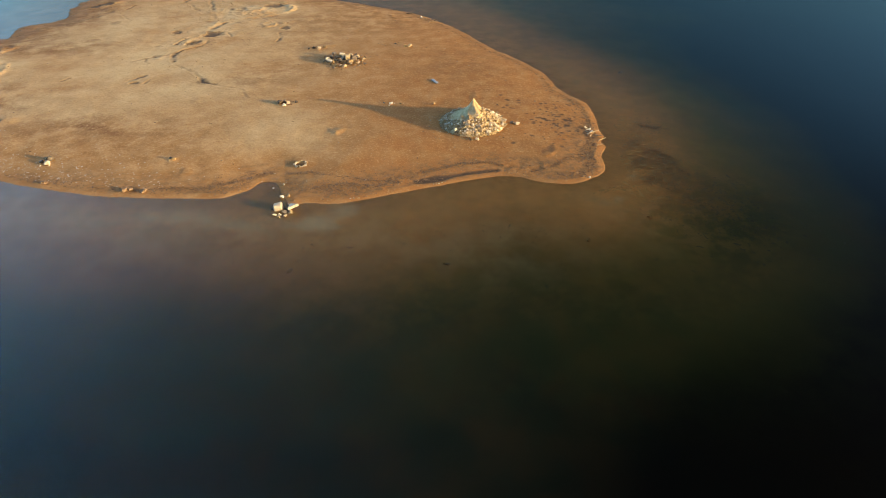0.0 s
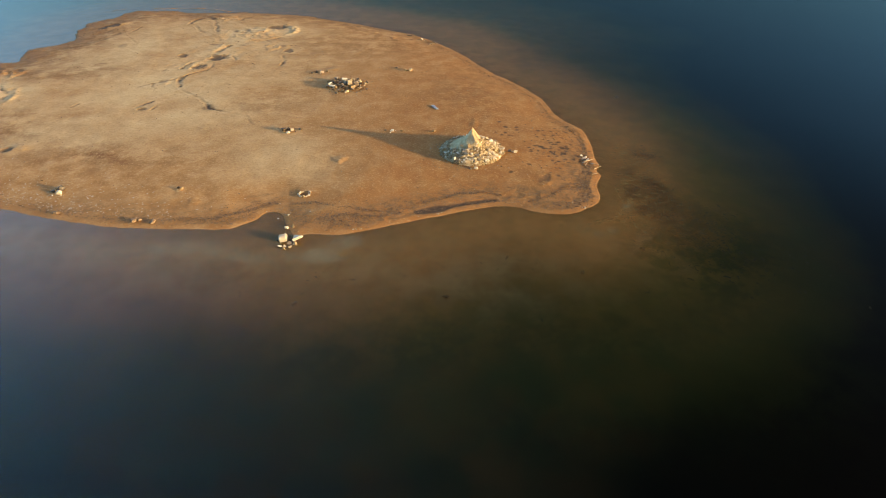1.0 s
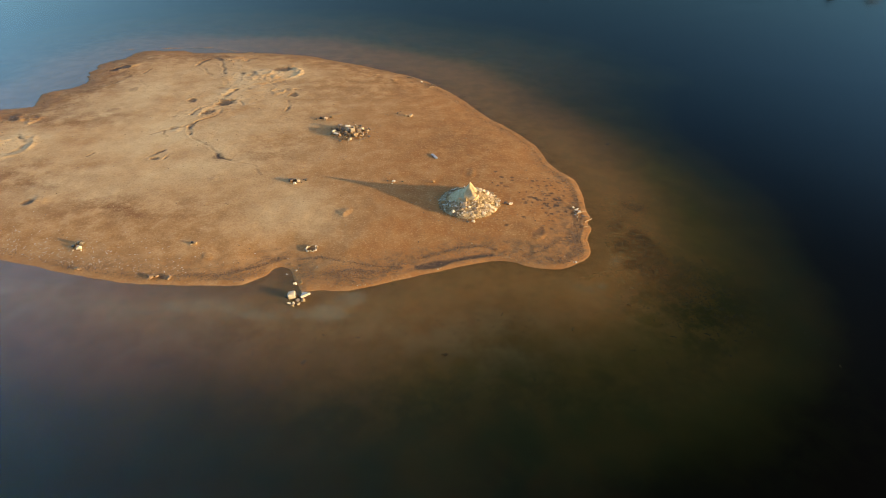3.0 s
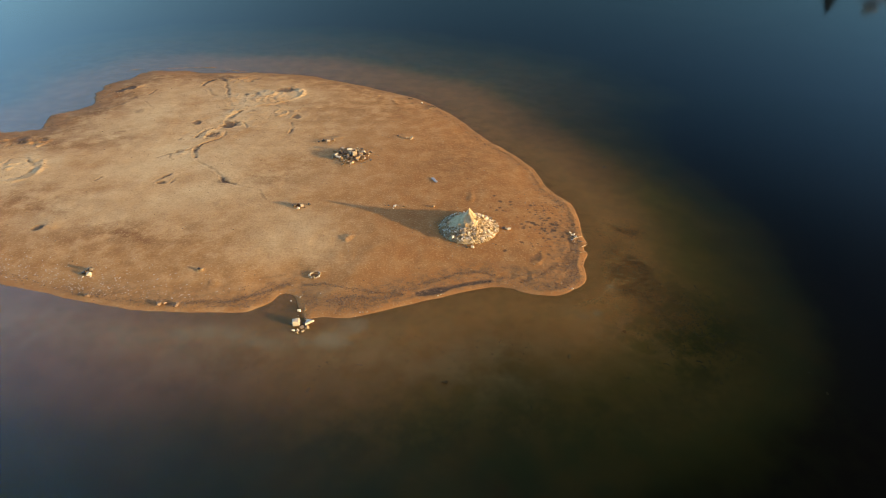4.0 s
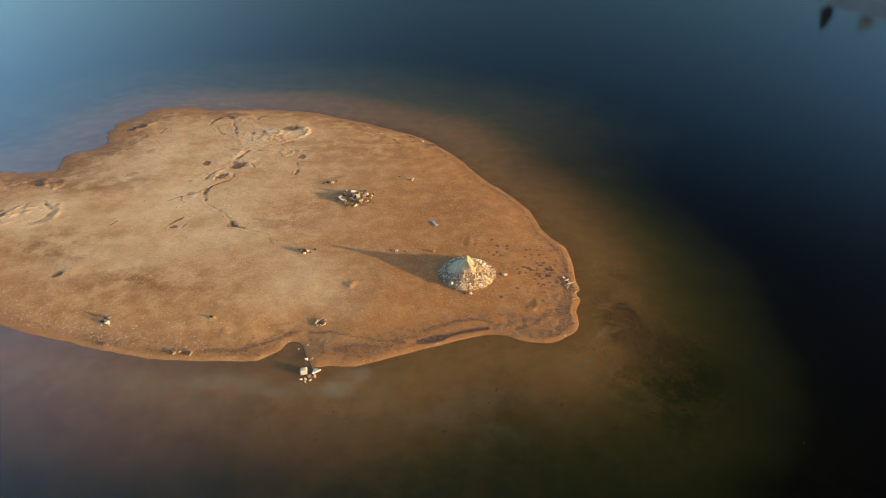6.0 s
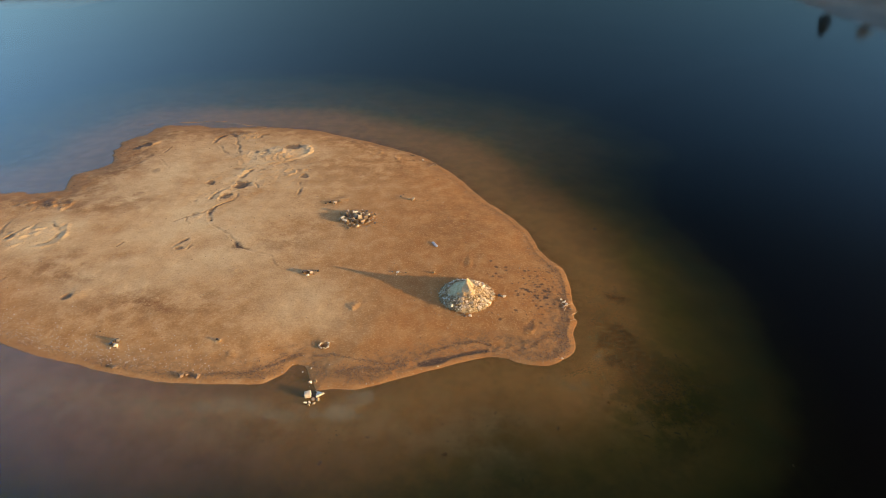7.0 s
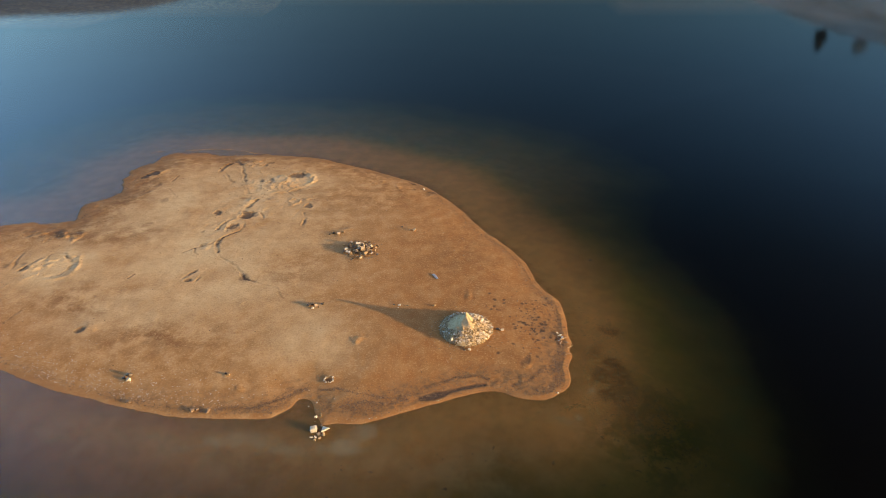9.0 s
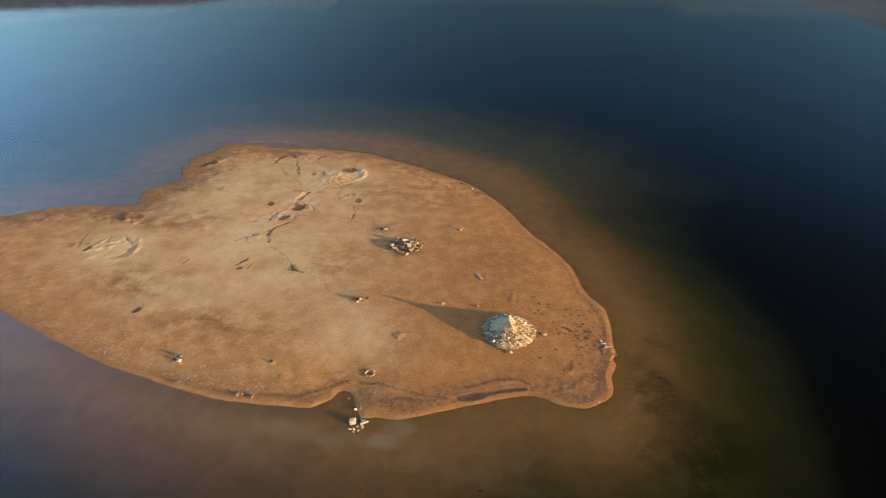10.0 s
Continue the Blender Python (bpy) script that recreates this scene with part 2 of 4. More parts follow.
def stone_material(name, dark, light, rough=0.85):
    """Rubble whose tone differs from piece to piece, with pitted grain."""
    m, nt, p = shader(name)
    info = nt.nodes.new("ShaderNodeObjectInfo")
    tone = mix(nt, info.outputs["Random"], dark, light)
    grain, spots = noise_node(nt, 14.0, 6, 0.7), noise_node(nt, 4.0, 4, 0.6)
    tone = mix(nt, ramp(nt, grain, (0.35, (0.45, 0.45, 0.45)), (0.6, (0, 0, 0))), tone, tuple(c * 0.55 for c in dark))
    tone = mix(nt, ramp(nt, spots, (0.55, (0, 0, 0)), (0.75, (0.5, 0.5, 0.5))), tone, (0.36, 0.22, 0.10))
    nt.links.new(tone, p.inputs["Base Color"])
    p.inputs["Roughness"].default_value = rough
    bump(nt, p, grain, 0.5, 0.03)
    return m


def plain_material(name, a, b, scale, rough=0.9, relief=0.3, distance=0.02):
    m, nt, p = shader(name)
    n = noise_node(nt, scale, 6, 0.65)
    nt.links.new(ramp(nt, n, (0.3, a), (0.7, b)), p.inputs["Base Color"])
    p.inputs["Roughness"].default_value = rough
    bump(nt, p, n, relief, distance)
    return m


def chips_material(name, a, b, rough=0.9):
    """For many loose bits in one mesh: the tone differs from bit to bit."""
    m, nt, p = shader(name)
    geo = nt.nodes.new("ShaderNodeNewGeometry")
    tone = mix(nt, geo.outputs["Random Per Island"], a, b)
    tone = mix(nt, maths(nt, "MULTIPLY", noise_node(nt, 30.0, 4), 0.5), tone, tuple(c * 0.6 for c in a))
    nt.links.new(tone, p.inputs["Base Color"])
    p.inputs["Roughness"].default_value = rough
    return m


GROUND = ground_material()
WATER = water_material()
RUBBLE = stone_material("pale_rubble", (0.20, 0.13, 0.06), (0.60, 0.455, 0.275))
BROKEN = stone_material("grey_and_brown_rubble", (0.085, 0.058, 0.038), (0.38, 0.295, 0.215))
WHITE = stone_material("whitish_stone", (0.42, 0.345, 0.245), (0.66, 0.57, 0.44))
OCHRE = stone_material("ochre_stone", (0.26, 0.165, 0.075), (0.46, 0.33, 0.17))
DARK = stone_material("dark_wet_stone", (0.04, 0.03, 0.022), (0.12, 0.085, 0.055), 0.6)
SLATE = plain_material("grey_weathered_board", (0.16, 0.165, 0.19), (0.30, 0.31, 0.34), 9.0)
CLAY = plain_material("pale_packed_sand", (0.34, 0.235, 0.115), (0.53, 0.39, 0.21), 5.0, 0.95, 0.6, 0.06)
WOOD = plain_material("brown_weathered_wood", (0.13, 0.078, 0.042), (0.30, 0.195, 0.11), 11.0)
DRIFT = plain_material("bleached_driftwood", (0.20, 0.13, 0.07), (0.46, 0.34, 0.21), 12.0)
LITTER = chips_material("dry_weed_and_twigs", (0.115, 0.062, 0.028), (0.29, 0.168, 0.08))
CHIPS = chips_material("cone_chips", (0.17, 0.105, 0.045), (0.58, 0.44, 0.255))
PEBBLE = chips_material("mixed_pebbles", (0.14, 0.078, 0.035), (0.42, 0.29, 0.165))
FLECK = chips_material("chalky_white_flecks", (0.43, 0.30, 0.18), (0.60, 0.49, 0.36))
BARK = plain_material("dark_bark", (0.03, 0.022, 0.016), (0.09, 0.07, 0.05), 3.0)
WEED = chips_material("dark_olive_weed", (0.016, 0.018, 0.005), (0.07, 0.062, 0.018))
LEAF = chips_material("dark_foliage", (0.008, 0.012, 0.006), (0.026, 0.034, 0.016))
# brownish leaves, paled in colour for the haze over the far bank
HAZY_LEAF = chips_material("hazy_brown_foliage", (0.20, 0.18, 0.14), (0.38, 0.33, 0.27))

# ---- the ground: one sheet, island, lake bed and far hills ----
def lattice(ix, iy, seed):
    v = np.sin(ix * 127.1 + iy * 311.7 + seed * 74.7) * 43758.5453
    return v - np.floor(v)


def soft_noise(x, y, size, seed=0, octaves=4):
    """Smooth noise from 0 to 1, its largest swells about size metres across."""
    total, weight, norm = np.zeros_like(x, dtype=float), 1.0, 0.0
    for o in range(octaves):
        u, v = x / size * 2 ** o + 17.3 * o, y / size * 2 ** o - 9.1 * o
        iu, iv = np.floor(u), np.floor(v)
        fu, fv = u - iu, v - iv
        fu, fv = fu * fu * (3 - 2 * fu), fv * fv * (3 - 2 * fv)
        a, b = lattice(iu, iv, seed + o), lattice(iu + 1, iv, seed + o)
        c, d = lattice(iu, iv + 1, seed + o), lattice(iu + 1, iv + 1, seed + o)
        total += weight * (a + (b - a) * fu + (c - a) * fv + (a - b - c + d) * fu * fv)
        norm += weight
        weight *= 0.5
    return total / norm


def smooth(v, lo, hi):
    k = np.clip((v - lo) / (hi - lo), 0, 1)
    return k * k * (3 - 2 * k)


# The shoreline, clockwise: the western spit, the north-western inlets, the far side, the eastern corner and the near beach
WEST_SHORE = [(-72, 46), (-61, 49), (-54, 52.3), (-51.7, 53.8), (-49.2, 55), (-46.6, 55.6), (-45.3, 55.9), (-43.7, 55.8), (-41.3, 56.2), (-40.4, 56.6), (-40.6, 57.8),
              (-41.6, 59.9), (-41.4, 60.5), (-39.8, 61.8), (-39.2, 62.9), (-38.9, 63.8), (-39.4, 65.6), (-40.1, 67.8), (-40.2, 70), (-39.5, 71.5), (-38.3, 72.7)]
FAR_SHORE = [(-38.2, 74.4), (-37.4, 75.6), (-35.2, 75.7), (-33, 75.8), (-31.2, 75.2), (-29.5, 74.9), (-26.5, 75), (-23.4, 75), (-19.5, 74.5), (-15.9, 73.5), (-13.7, 72.2),
             (-9.8, 70.2), (-5.9, 67.7), (-3.7, 66.3), (-2, 64.7), (-0.6, 63), (1.1, 60.5), (2.3, 58.4), (3.5, 55.8), (4.6, 53.6)]
EAST_SHORE = [(5.7, 52.2), (6.7, 50.5), (7.9, 48.3), (8.4, 46.5), (8.7, 44.7), (9.1, 43.4), (9.9, 42.3), (10.35, 41.4), (10.45, 40.3), (10.4, 38.2), (10.3, 37.1),
              (10.4, 35.9), (10.1, 35), (10.2, 34.4), (9.85, 33.6), (9.6, 32.7), (9.65, 31.7), (9.35, 30.9), (8.5, 30.2), (7.8, 29.8), (6.8, 29.65)]
NEAR_SHORE = [(5.3, 29.95), (4.4, 30.4), (3.2, 30.5), (1.55, 30.05), (-0.1, 29.4), (-1.5, 28.95), (-3, 28.35), (-5.1, 27.55), (-6.1, 27.4), (-7.1, 27.5), (-8.1, 27.35),
              (-8.5, 27.75), (-8.9, 28.4), (-9.2, 29.2), (-9.55, 29.6), (-10, 29.75), (-10.4, 29.5), (-10.7, 28.9), (-11.7, 28.1), (-12.4, 27.9), (-15, 27.9)]
WEST_BEACH = [(-17, 27.95), (-19, 28.15), (-21.2, 28.65), (-23.4, 29.2), (-25.8, 29.95), (-28.2, 30.6), (-31.1, 31.7), (-33.7, 32.8), (-36, 33.8), (-38.5, 34.9), (-41.8, 36.5), (-48, 39.5), (-58, 43)]
COAST = WEST_SHORE + FAR_SHORE + EAST_SHORE + NEAR_SHORE + WEST_BEACH


def closed_curve(points, steps=4):
    p = np.array(points, float)
    a, b, c, d = np.roll(p, 1, 0), p, np.roll(p, -1, 0), np.roll(p, -2, 0)
    out = []
    for k in range(steps):
        t = k / steps
        out.append(0.5 * (2 * b + (c - a) * t + (2 * a - 5 * b + 4 * c - d) * t * t + (3 * b - a - 3 * c + d) * t ** 3))
    return np.stack(out, 1).reshape(-1, 2)


def shore_distance(x, y):
    """Metres from the shoreline, more than 0 on land."""
    ring = closed_curve(COAST)
    best, inside = np.full(x.shape, 1e9), np.zeros(x.shape, bool)
    for (ax, ay), (bx, by) in zip(ring, np.roll(ring, -1, 0)):
        ex, ey = bx - ax, by - ay
        k = np.clip(((x - ax) * ex + (y - ay) * ey) / (ex * ex + ey * ey), 0, 1)
        best = np.minimum(best, (x - ax - k * ex) ** 2 + (y - ay - k * ey) ** 2)
        if ay != by:
            inside ^= ((ay > y) != (by > y)) & (x < ex * (y - ay) / ey + ax)
    return np.where(inside, 1, -1) * np.sqrt(best)


def axis(lo, hi, step, reach, grow=1.16):
    core = list(np.arange(lo, hi + step / 2, step))
    s, a = step, []
    while not a or a[-1] < reach:
        s *= grow
        a.append((a[-1] if a else 0) + min(s, 60))
    return np.array([lo - v for v in reversed(a)] + core + [hi + v for v in a])


XS, YS = axis(-53, 12.0, 0.076, 1500), axis(26.8, 77.6, 0.076, 1500)
GX, GY = np.meshgrid(XS, YS)
SHORE = shore_distance(GX, GY)
NORTHWEST = smooth(-GX, 26, 34) * smooth(GY, 50, 56)
SHORE = SHORE + np.where(np.abs(SHORE) < 20, (soft_noise(GX, GY, 1.4, 3, 4) - 0.5) * (0.20 + 0.9 * NORTHWEST) + (soft_noise(GX, GY, 0.5, 9, 2) - 0.5) * (0.05 + 0.08 * smooth(GX, 5, 9)), 0)
LAND = np.maximum(SHORE, 0)
WATERWARD = np.maximum(-SHORE, 0)
SHELF = WATERWARD * (1 - 0.5 * smooth(GY, 48, 72))     # the shelf runs out farther on the far side
BEACH = smooth(GX, -30, -20) * smooth(66 + GX - GY, 0, 8)     # the near and eastern beach, with a low ridge thrown up by the waves
RIDGE = BEACH * (0.2 + 1.2 * soft_noise(GX, GY, 0.8, 6, 5)) * np.exp(-((LAND - 0.42) / 0.16) ** 2)
HEIGHT = np.where(SHORE > 0,
                  (0.014 + 0.03 * smooth(GY - 0.5 * GX, 62, 72)) * (1 - np.exp(-LAND / 0.12)) + (0.012 + 0.014 * smooth(GX, 2, 8)) * RIDGE + 0.27 * (1 - np.exp(-(LAND / 3.2) ** 1.25)) + 0.05 * smooth(LAND, 0, 3) * (soft_noise(GX, GY, 7, 1, 3) - 0.5)
                  + 0.034 * smooth(LAND, 0.3, 2) * (soft_noise(GX, GY, 1.2, 2, 4) - 0.5) + 0.013 * smooth(LAND, 0.2, 1) * (soft_noise(GX, GY, 0.42, 4, 2) - 0.5),
                  -0.03 * (1 - np.exp(-WATERWARD / 0.15)) - 0.030 * SHELF - 0.0022 * SHELF ** 2 - 0.04 * smooth(WATERWARD, 0, 3) * soft_noise(GX, GY, 4, 5, 3))
HEIGHT = np.maximum(HEIGHT, -7.0)


def window(x0, x1, y0, y1):
    i0, i1 = np.searchsorted(XS, (x0, x1))
    j0, j1 = np.searchsorted(YS, (y0, y1))
    return slice(j0, j1), slice(i0, i1)


def line_distance(x, y, points):
    best = np.full(x.shape, 1e9)
    for (ax, ay), (bx, by) in zip(points, points[1:]):
        ex, ey = bx - ax, by - ay
        k = np.clip(((x - ax) * ex + (y - ay) * ey) / max(ex * ex + ey * ey, 1e-6), 0, 1)
        best = np.minimum(best, (x - ax - k * ex) ** 2 + (y - ay - k * ey) ** 2)
    return np.sqrt(best)


CRUMBLED = np.zeros_like(HEIGHT)     # where the sand is dug and crumbly


DAMP_AND_SHADE = np.zeros_like(HEIGHT)         # painted shade of pits and furrows; damp sand of prints and pool


def furrow(points, width, depth, rim=0.35, damp_and_shade=0.4):
    """A trench dug along a line, or with a depth below 0 a ridge; the spoil lies along its sides."""
    px, py = [p[0] for p in points], [p[1] for p in points]
    width, depth = 0.72 * width, depth * (0.42 if depth > 0 else 0.5)
    r = 6 * width
    s = window(min(px) - r, max(px) + r, min(py) - r, max(py) + r)
    x, y = GX[s], GY[s]
    d = np.abs(line_distance(x + (soft_noise(x, y, 0.8, 11, 4) - 0.5) * width * 3, y + (soft_noise(x, y, 0.8, 13, 4) - 0.5) * width * 3, points))
    rough = 1.5 * smooth(soft_noise(x, y, 0.9, 12, 3), 0.22, 0.72)
    CRUMBLED[s] = np.maximum(CRUMBLED[s], 0.7 * np.exp(-(d / (3 * width)) ** 2))
    if depth > 0:
        # shade painted along the trench floor
        DAMP_AND_SHADE[s] += 1.1 * damp_and_shade * np.exp(-(d / width) ** 3) * rough
        HEIGHT[s] += -depth * np.exp(-(d / width) ** 3) * (0.4 + 0.6 * rough) + 0.6 * rim * depth * np.exp(-((d - 1.9 * width) / (0.8 * width)) ** 2) * rough
    else:
        HEIGHT[s] -= depth * np.exp(-(d / width) ** 2) * (0.3 + 0.7 * rough)


def hollow(x0, y0, rx, ry, depth, rim=0.3, turn=0.0, damp_and_shade=0.0, sharp=2.6):
    """A pit, or with a depth below 0 a mound."""
    r = 2.8 * max(rx, ry)
    s = window(x0 - r, x0 + r, y0 - r, y0 + r)
    c, n = math.cos(radians(turn)), math.sin(radians(turn))
    x, y = GX[s] - x0, GY[s] - y0
    d = np.sqrt(((x * c + y * n) / rx) ** 2 + ((y * c - x * n) / ry) ** 2)
    d = np.maximum(d + (soft_noise(GX[s], GY[s], 0.9 * max(rx, ry), 14, 4) - 0.5) * 1.1 + (soft_noise(GX[s], GY[s], 0.35, 15, 2) - 0.5) * 0.8, 0)
    depth *= 0.42 if depth > 0 else 0.6
    CRUMBLED[s] = np.maximum(CRUMBLED[s], np.exp(-(d / 1.3) ** 2) * min(1.0, abs(depth) / 0.05))
    # this tone covers floor and walls: painted shade in pits, damp in prints
    DAMP_AND_SHADE[s] += damp_and_shade * np.exp(-(d / 1.12) ** 6)
    HEIGHT[s] += -depth * np.exp(-d ** sharp) + rim * abs(depth) * np.exp(-((d - 1.4) / 0.35) ** 2) * (depth > 0)


def footprint(x0, y0, rx, ry, depth, turn):
    hollow(x0, y0, 0.85 * rx, 0.85 * ry, 0.6 * depth, 0.2, turn, 0.8)


# the long dug channel, its branches and its pits, their shade painted dark
furrow([(-14.2, 41.6), (-15, 43.1), (-16.2, 43.7), (-17.35, 44.2)], 0.15, 0.028, 0.6, 0.15)
furrow([(-17.35, 44.2), (-18.4, 44.6), (-19.2, 46.1), (-20, 47), (-21.1, 47.9), (-21.9, 48.6), (-22.4, 49.4)], 0.17, 0.06, 0.45)
furrow([(-22.4, 49.4), (-22.9, 50.7), (-23, 51.5), (-22.8, 52.3)], 0.25, 0.10, 0.3, 0.6)
furrow([(-22.8, 52.3), (-22.1, 53.15), (-21.4, 53.7), (-21.3, 54.6), (-21.7, 55.9)], 0.18, 0.085, 0.45, 0.5)
hollow(-18.5, 44.8, 0.5, 0.6, 0.03, 0.2, damp_and_shade=0.55)
hollow(-21.65, 57.2, 0.78, 0.72, 0.17, 0.25, damp_and_shade=0.9, sharp=6)
hollow(-22.68, 54.5, 0.46, 0.7, 0.13, 0.25, -25, 0.85, 6)
furrow([(-23.2, 53.9), (-23.35, 55.1), (-23, 56), (-22.4, 56.5)], 0.2, -0.09)
furrow([(-23.9, 54.1), (-23.7, 55.3), (-23.1, 56.4)], 0.2, 0.08, 0.3, 0.6)
furrow([(-22.2, 58.1), (-21.9, 59.9), (-21.5, 61)], 0.24, 0.10, 0.4, 0.6)
furrow([(-23.1, 52), (-23.6, 51.1), (-24.3, 50.6), (-25, 50.2), (-25.9, 49.3)], 0.17, 0.03, 0.4, 0.3)
furrow([(-25, 50.2), (-24.7, 49.4), (-24.3, 48.9)], 0.16, 0.03, 0.6, 0.3)
hollow(-25.1, 57.8, 0.42, 0.6, 0.11, 0.3, damp_and_shade=0.8, sharp=5)
furrow([(-20.2, 57.7), (-19.7, 56.6)], 0.17, 0.10, 0.3, 0.6)
furrow([(-21.1, 58.2), (-19.4, 59), (-18.2, 59.3), (-17.2, 59.5)], 0.2, -0.022)
furrow([(-24.1, 44.9), (-23.8, 45.6), (-23.4, 46.1)], 0.22, 0.085, 0.35, 0.6)
hollow(-23.56, 44.5, 0.38, 0.28, 0.09, 0.4, damp_and_shade=0.7, sharp=5)
furrow([(-22.75, 44.5), (-22.65, 45.3), (-22.6, 45.9)], 0.17, 0.05, 0.5, 0.4)
furrow([(-22.7, 46.3), (-22.2, 47), (-21.4, 47.8)], 0.18, -0.02)
# the big spoil mound, the pit behind it and the long curved bank
hollow(-19.9, 65.4, 1.7, 1.6, -0.22, sharp=2.2)
hollow(-21.2, 66.4, 0.35, 0.7, 0.08, 0.3, 20, 0.5)
hollow(-18.2, 67.7, 0.85, 0.75, 0.16, 0.1, damp_and_shade=0.8, sharp=5)
furrow([(-17.6, 68.8), (-16.8, 68.1), (-16.1, 67.2), (-16, 65.9), (-16.5, 65)], 0.42, -0.16)
furrow([(-16.5, 65), (-17.3, 64.2), (-18.5, 63.4), (-19.7, 62.95), (-21.3, 62.3)], 0.26, -0.075)
furrow([(-16.3, 64.4), (-17.2, 63.6), (-18.4, 62.9), (-19.7, 62.5)], 0.17, 0.05, 0.2, 0.35)
furrow([(-18.6, 63.3), (-17.5, 61.9)], 0.18, 0.07, 0.4, 0.5)
furrow([(-17.8, 60.4), (-17.5, 61.3), (-16.5, 61), (-16.45, 60.1), (-17.15, 59.7), (-17.8, 60.4)], 0.17, -0.085)
hollow(-15.3, 59.4, 0.42, 0.5, 0.10, 0.3, damp_and_shade=0.7, sharp=4)
furrow([(-15.5, 57.7), (-15, 56.1), (-15, 55)], 0.19, 0.06, 0.5, 0.45)
furrow([(-15, 58.2), (-11.7, 58.4), (-9.1, 58.4), (-8.2, 59.1), (-7.1, 60.6)], 0.3, -0.03)
hollow(-23.2, 65, 1.2, 1.2, -0.07, sharp=2)
# trenches and clods along the far side
furrow([(-28.3, 69.1), (-28.3, 70.6), (-27.6, 71.5)], 0.28, 0.12, 0.4, 0.6)
furrow([(-27.8, 68.7), (-26.7, 67), (-25.8, 65.6)], 0.22, 0.06, 0.4, 0.3)
furrow([(-26.4, 71.5), (-25.4, 68.9), (-24.2, 66)], 0.26, 0.065, 0.5, 0.4)
furrow([(-24.2, 66), (-23.6, 63.5), (-22.6, 61)], 0.3, 0.03, 0.5, 0.1)
# pits by the north-western shore
hollow(-37.4, 67.7, 0.6, 0.5, 0.10, 0.5, damp_and_shade=0.9, sharp=4)
hollow(-36.6, 68.5, 0.85, 0.55, 0.13, 0.5, 35, 0.9, 4)
furrow([(-35.9, 68.6), (-35.5, 69.6), (-36, 70.2)], 0.22, -0.12)
furrow([(-33.4, 66), (-33.2, 67.6)], 0.22, 0.07, 0.5, 0.4)
furrow([(-32.9, 64), (-31.2, 61.6)], 0.18, 0.045, 0.6, 0.25)
hollow(-32.4, 60.9, 0.4, 0.5, 0.05, 0.3, damp_and_shade=0.4)
furrow([(-36.5, 61.2), (-35.7, 62.4), (-35, 64), (-34.6, 65.6)], 0.3, 0.03, 0.6, 0.35)
hollow(-31.85, 55.3, 0.4, 0.25, 0.05, 0.4, damp_and_shade=0.3)
# the ring dug in the west with its spoil, and a drag mark
furrow([(-37.4, 49.2), (-36.1, 48.7), (-35.3, 47.7), (-34.9, 46.4), (-35.1, 45.2), (-36, 44.7), (-37, 44.8)], 0.34, -0.085)
furrow([(-37.2, 48.7), (-36.4, 48), (-35.9, 47.2), (-35.7, 46.3), (-36.1, 45.5), (-36.8, 45.2)], 0.24, 0.07, 0.0, 0.55)
furrow([(-38.9, 47.9), (-38.9, 48.8), (-38.3, 49.2), (-37.4, 49.1)], 0.2, 0.07, 0.5, 0.4)
hollow(-37.5, 47.2, 0.9, 1.1, -0.06, sharp=2)
furrow([(-39.8, 45.9), (-39.7, 46.6), (-39.5, 47.4), (-39, 48.2)], 0.22, -0.09)
furrow([(-40.3, 46.2), (-40, 47.2), (-39.4, 48.1)], 0.18, 0.06, 0.3, 0.35)
furrow([(-41.2, 46.5), (-41.5, 47.8), (-41.8, 49.2)], 0.2, 0.055, 0.6, 0.3)
furrow([(-42.4, 41.2), (-41.3, 42), (-40.2, 43.1), (-39.7, 44), (-39.1, 44.7), (-38.4, 45.4), (-37, 45.3)], 0.22, -0.05)
furrow([(-48.6, 51), (-48.9, 51.9), (-48.5, 52.8)], 0.28, 0.07, 0.6, 0.3)
furrow([(-37, 38.3), (-36.4, 39.8)], 0.18, 0.04, 0.5, 0.3)
hollow(-29.9, 37.25, 0.34, 0.42, 0.10, 0.2, damp_and_shade=0.8, sharp=5)
hollow(-29.2, 37.6, 0.5, 0.5, -0.09)
furrow([(-29.3, 44.8), (-29, 45.4)], 0.18, 0.06, 0.5, 0.4)
heap_rng = random.Random(5)
for hx, hy, n, spread, size in ((-42.5, 53.6, 9, 1.1, 0.35), (-40.3, 53, 9, 0.9, 0.5), (-38.8, 52.8, 5, 0.6, 0.45), (-26, 71.8, 10, 1.3, 0.4), (-23.4, 71.4, 6, 0.9, 0.4), (-40, 46.8, 8, 0.9, 0.35), (-37.8, 47.8, 6, 0.8, 0.3),
                                (-17, 60.4, 5, 1.1, 0.28), (-24.5, 51, 5, 1.2, 0.26), (-21.6, 65.8, 8, 0.5, 0.28), (-24.3, 54.8, 6, 1.2, 0.26), (-22, 60.5, 8, 1.6, 0.3), (-5, 64.2, 5, 1.2, 0.35), (-8.2, 66, 4, 0.8, 0.35)):
    for _ in range(n):
        ax, ay = hx + heap_rng.gauss(0, 0.75) * spread, hy + heap_rng.gauss(0, 0.5) * spread
        deep = heap_rng.choice((-1, -1, 1)) * heap_rng.uniform(0.05, 0.11) * size / 0.4
        hollow(ax, ay, size * heap_rng.uniform(0.7, 1.2), size * heap_rng.uniform(0.6, 1.2), deep, turn=heap_rng.uniform(0, 180), damp_and_shade=0.4 * (deep > 0))
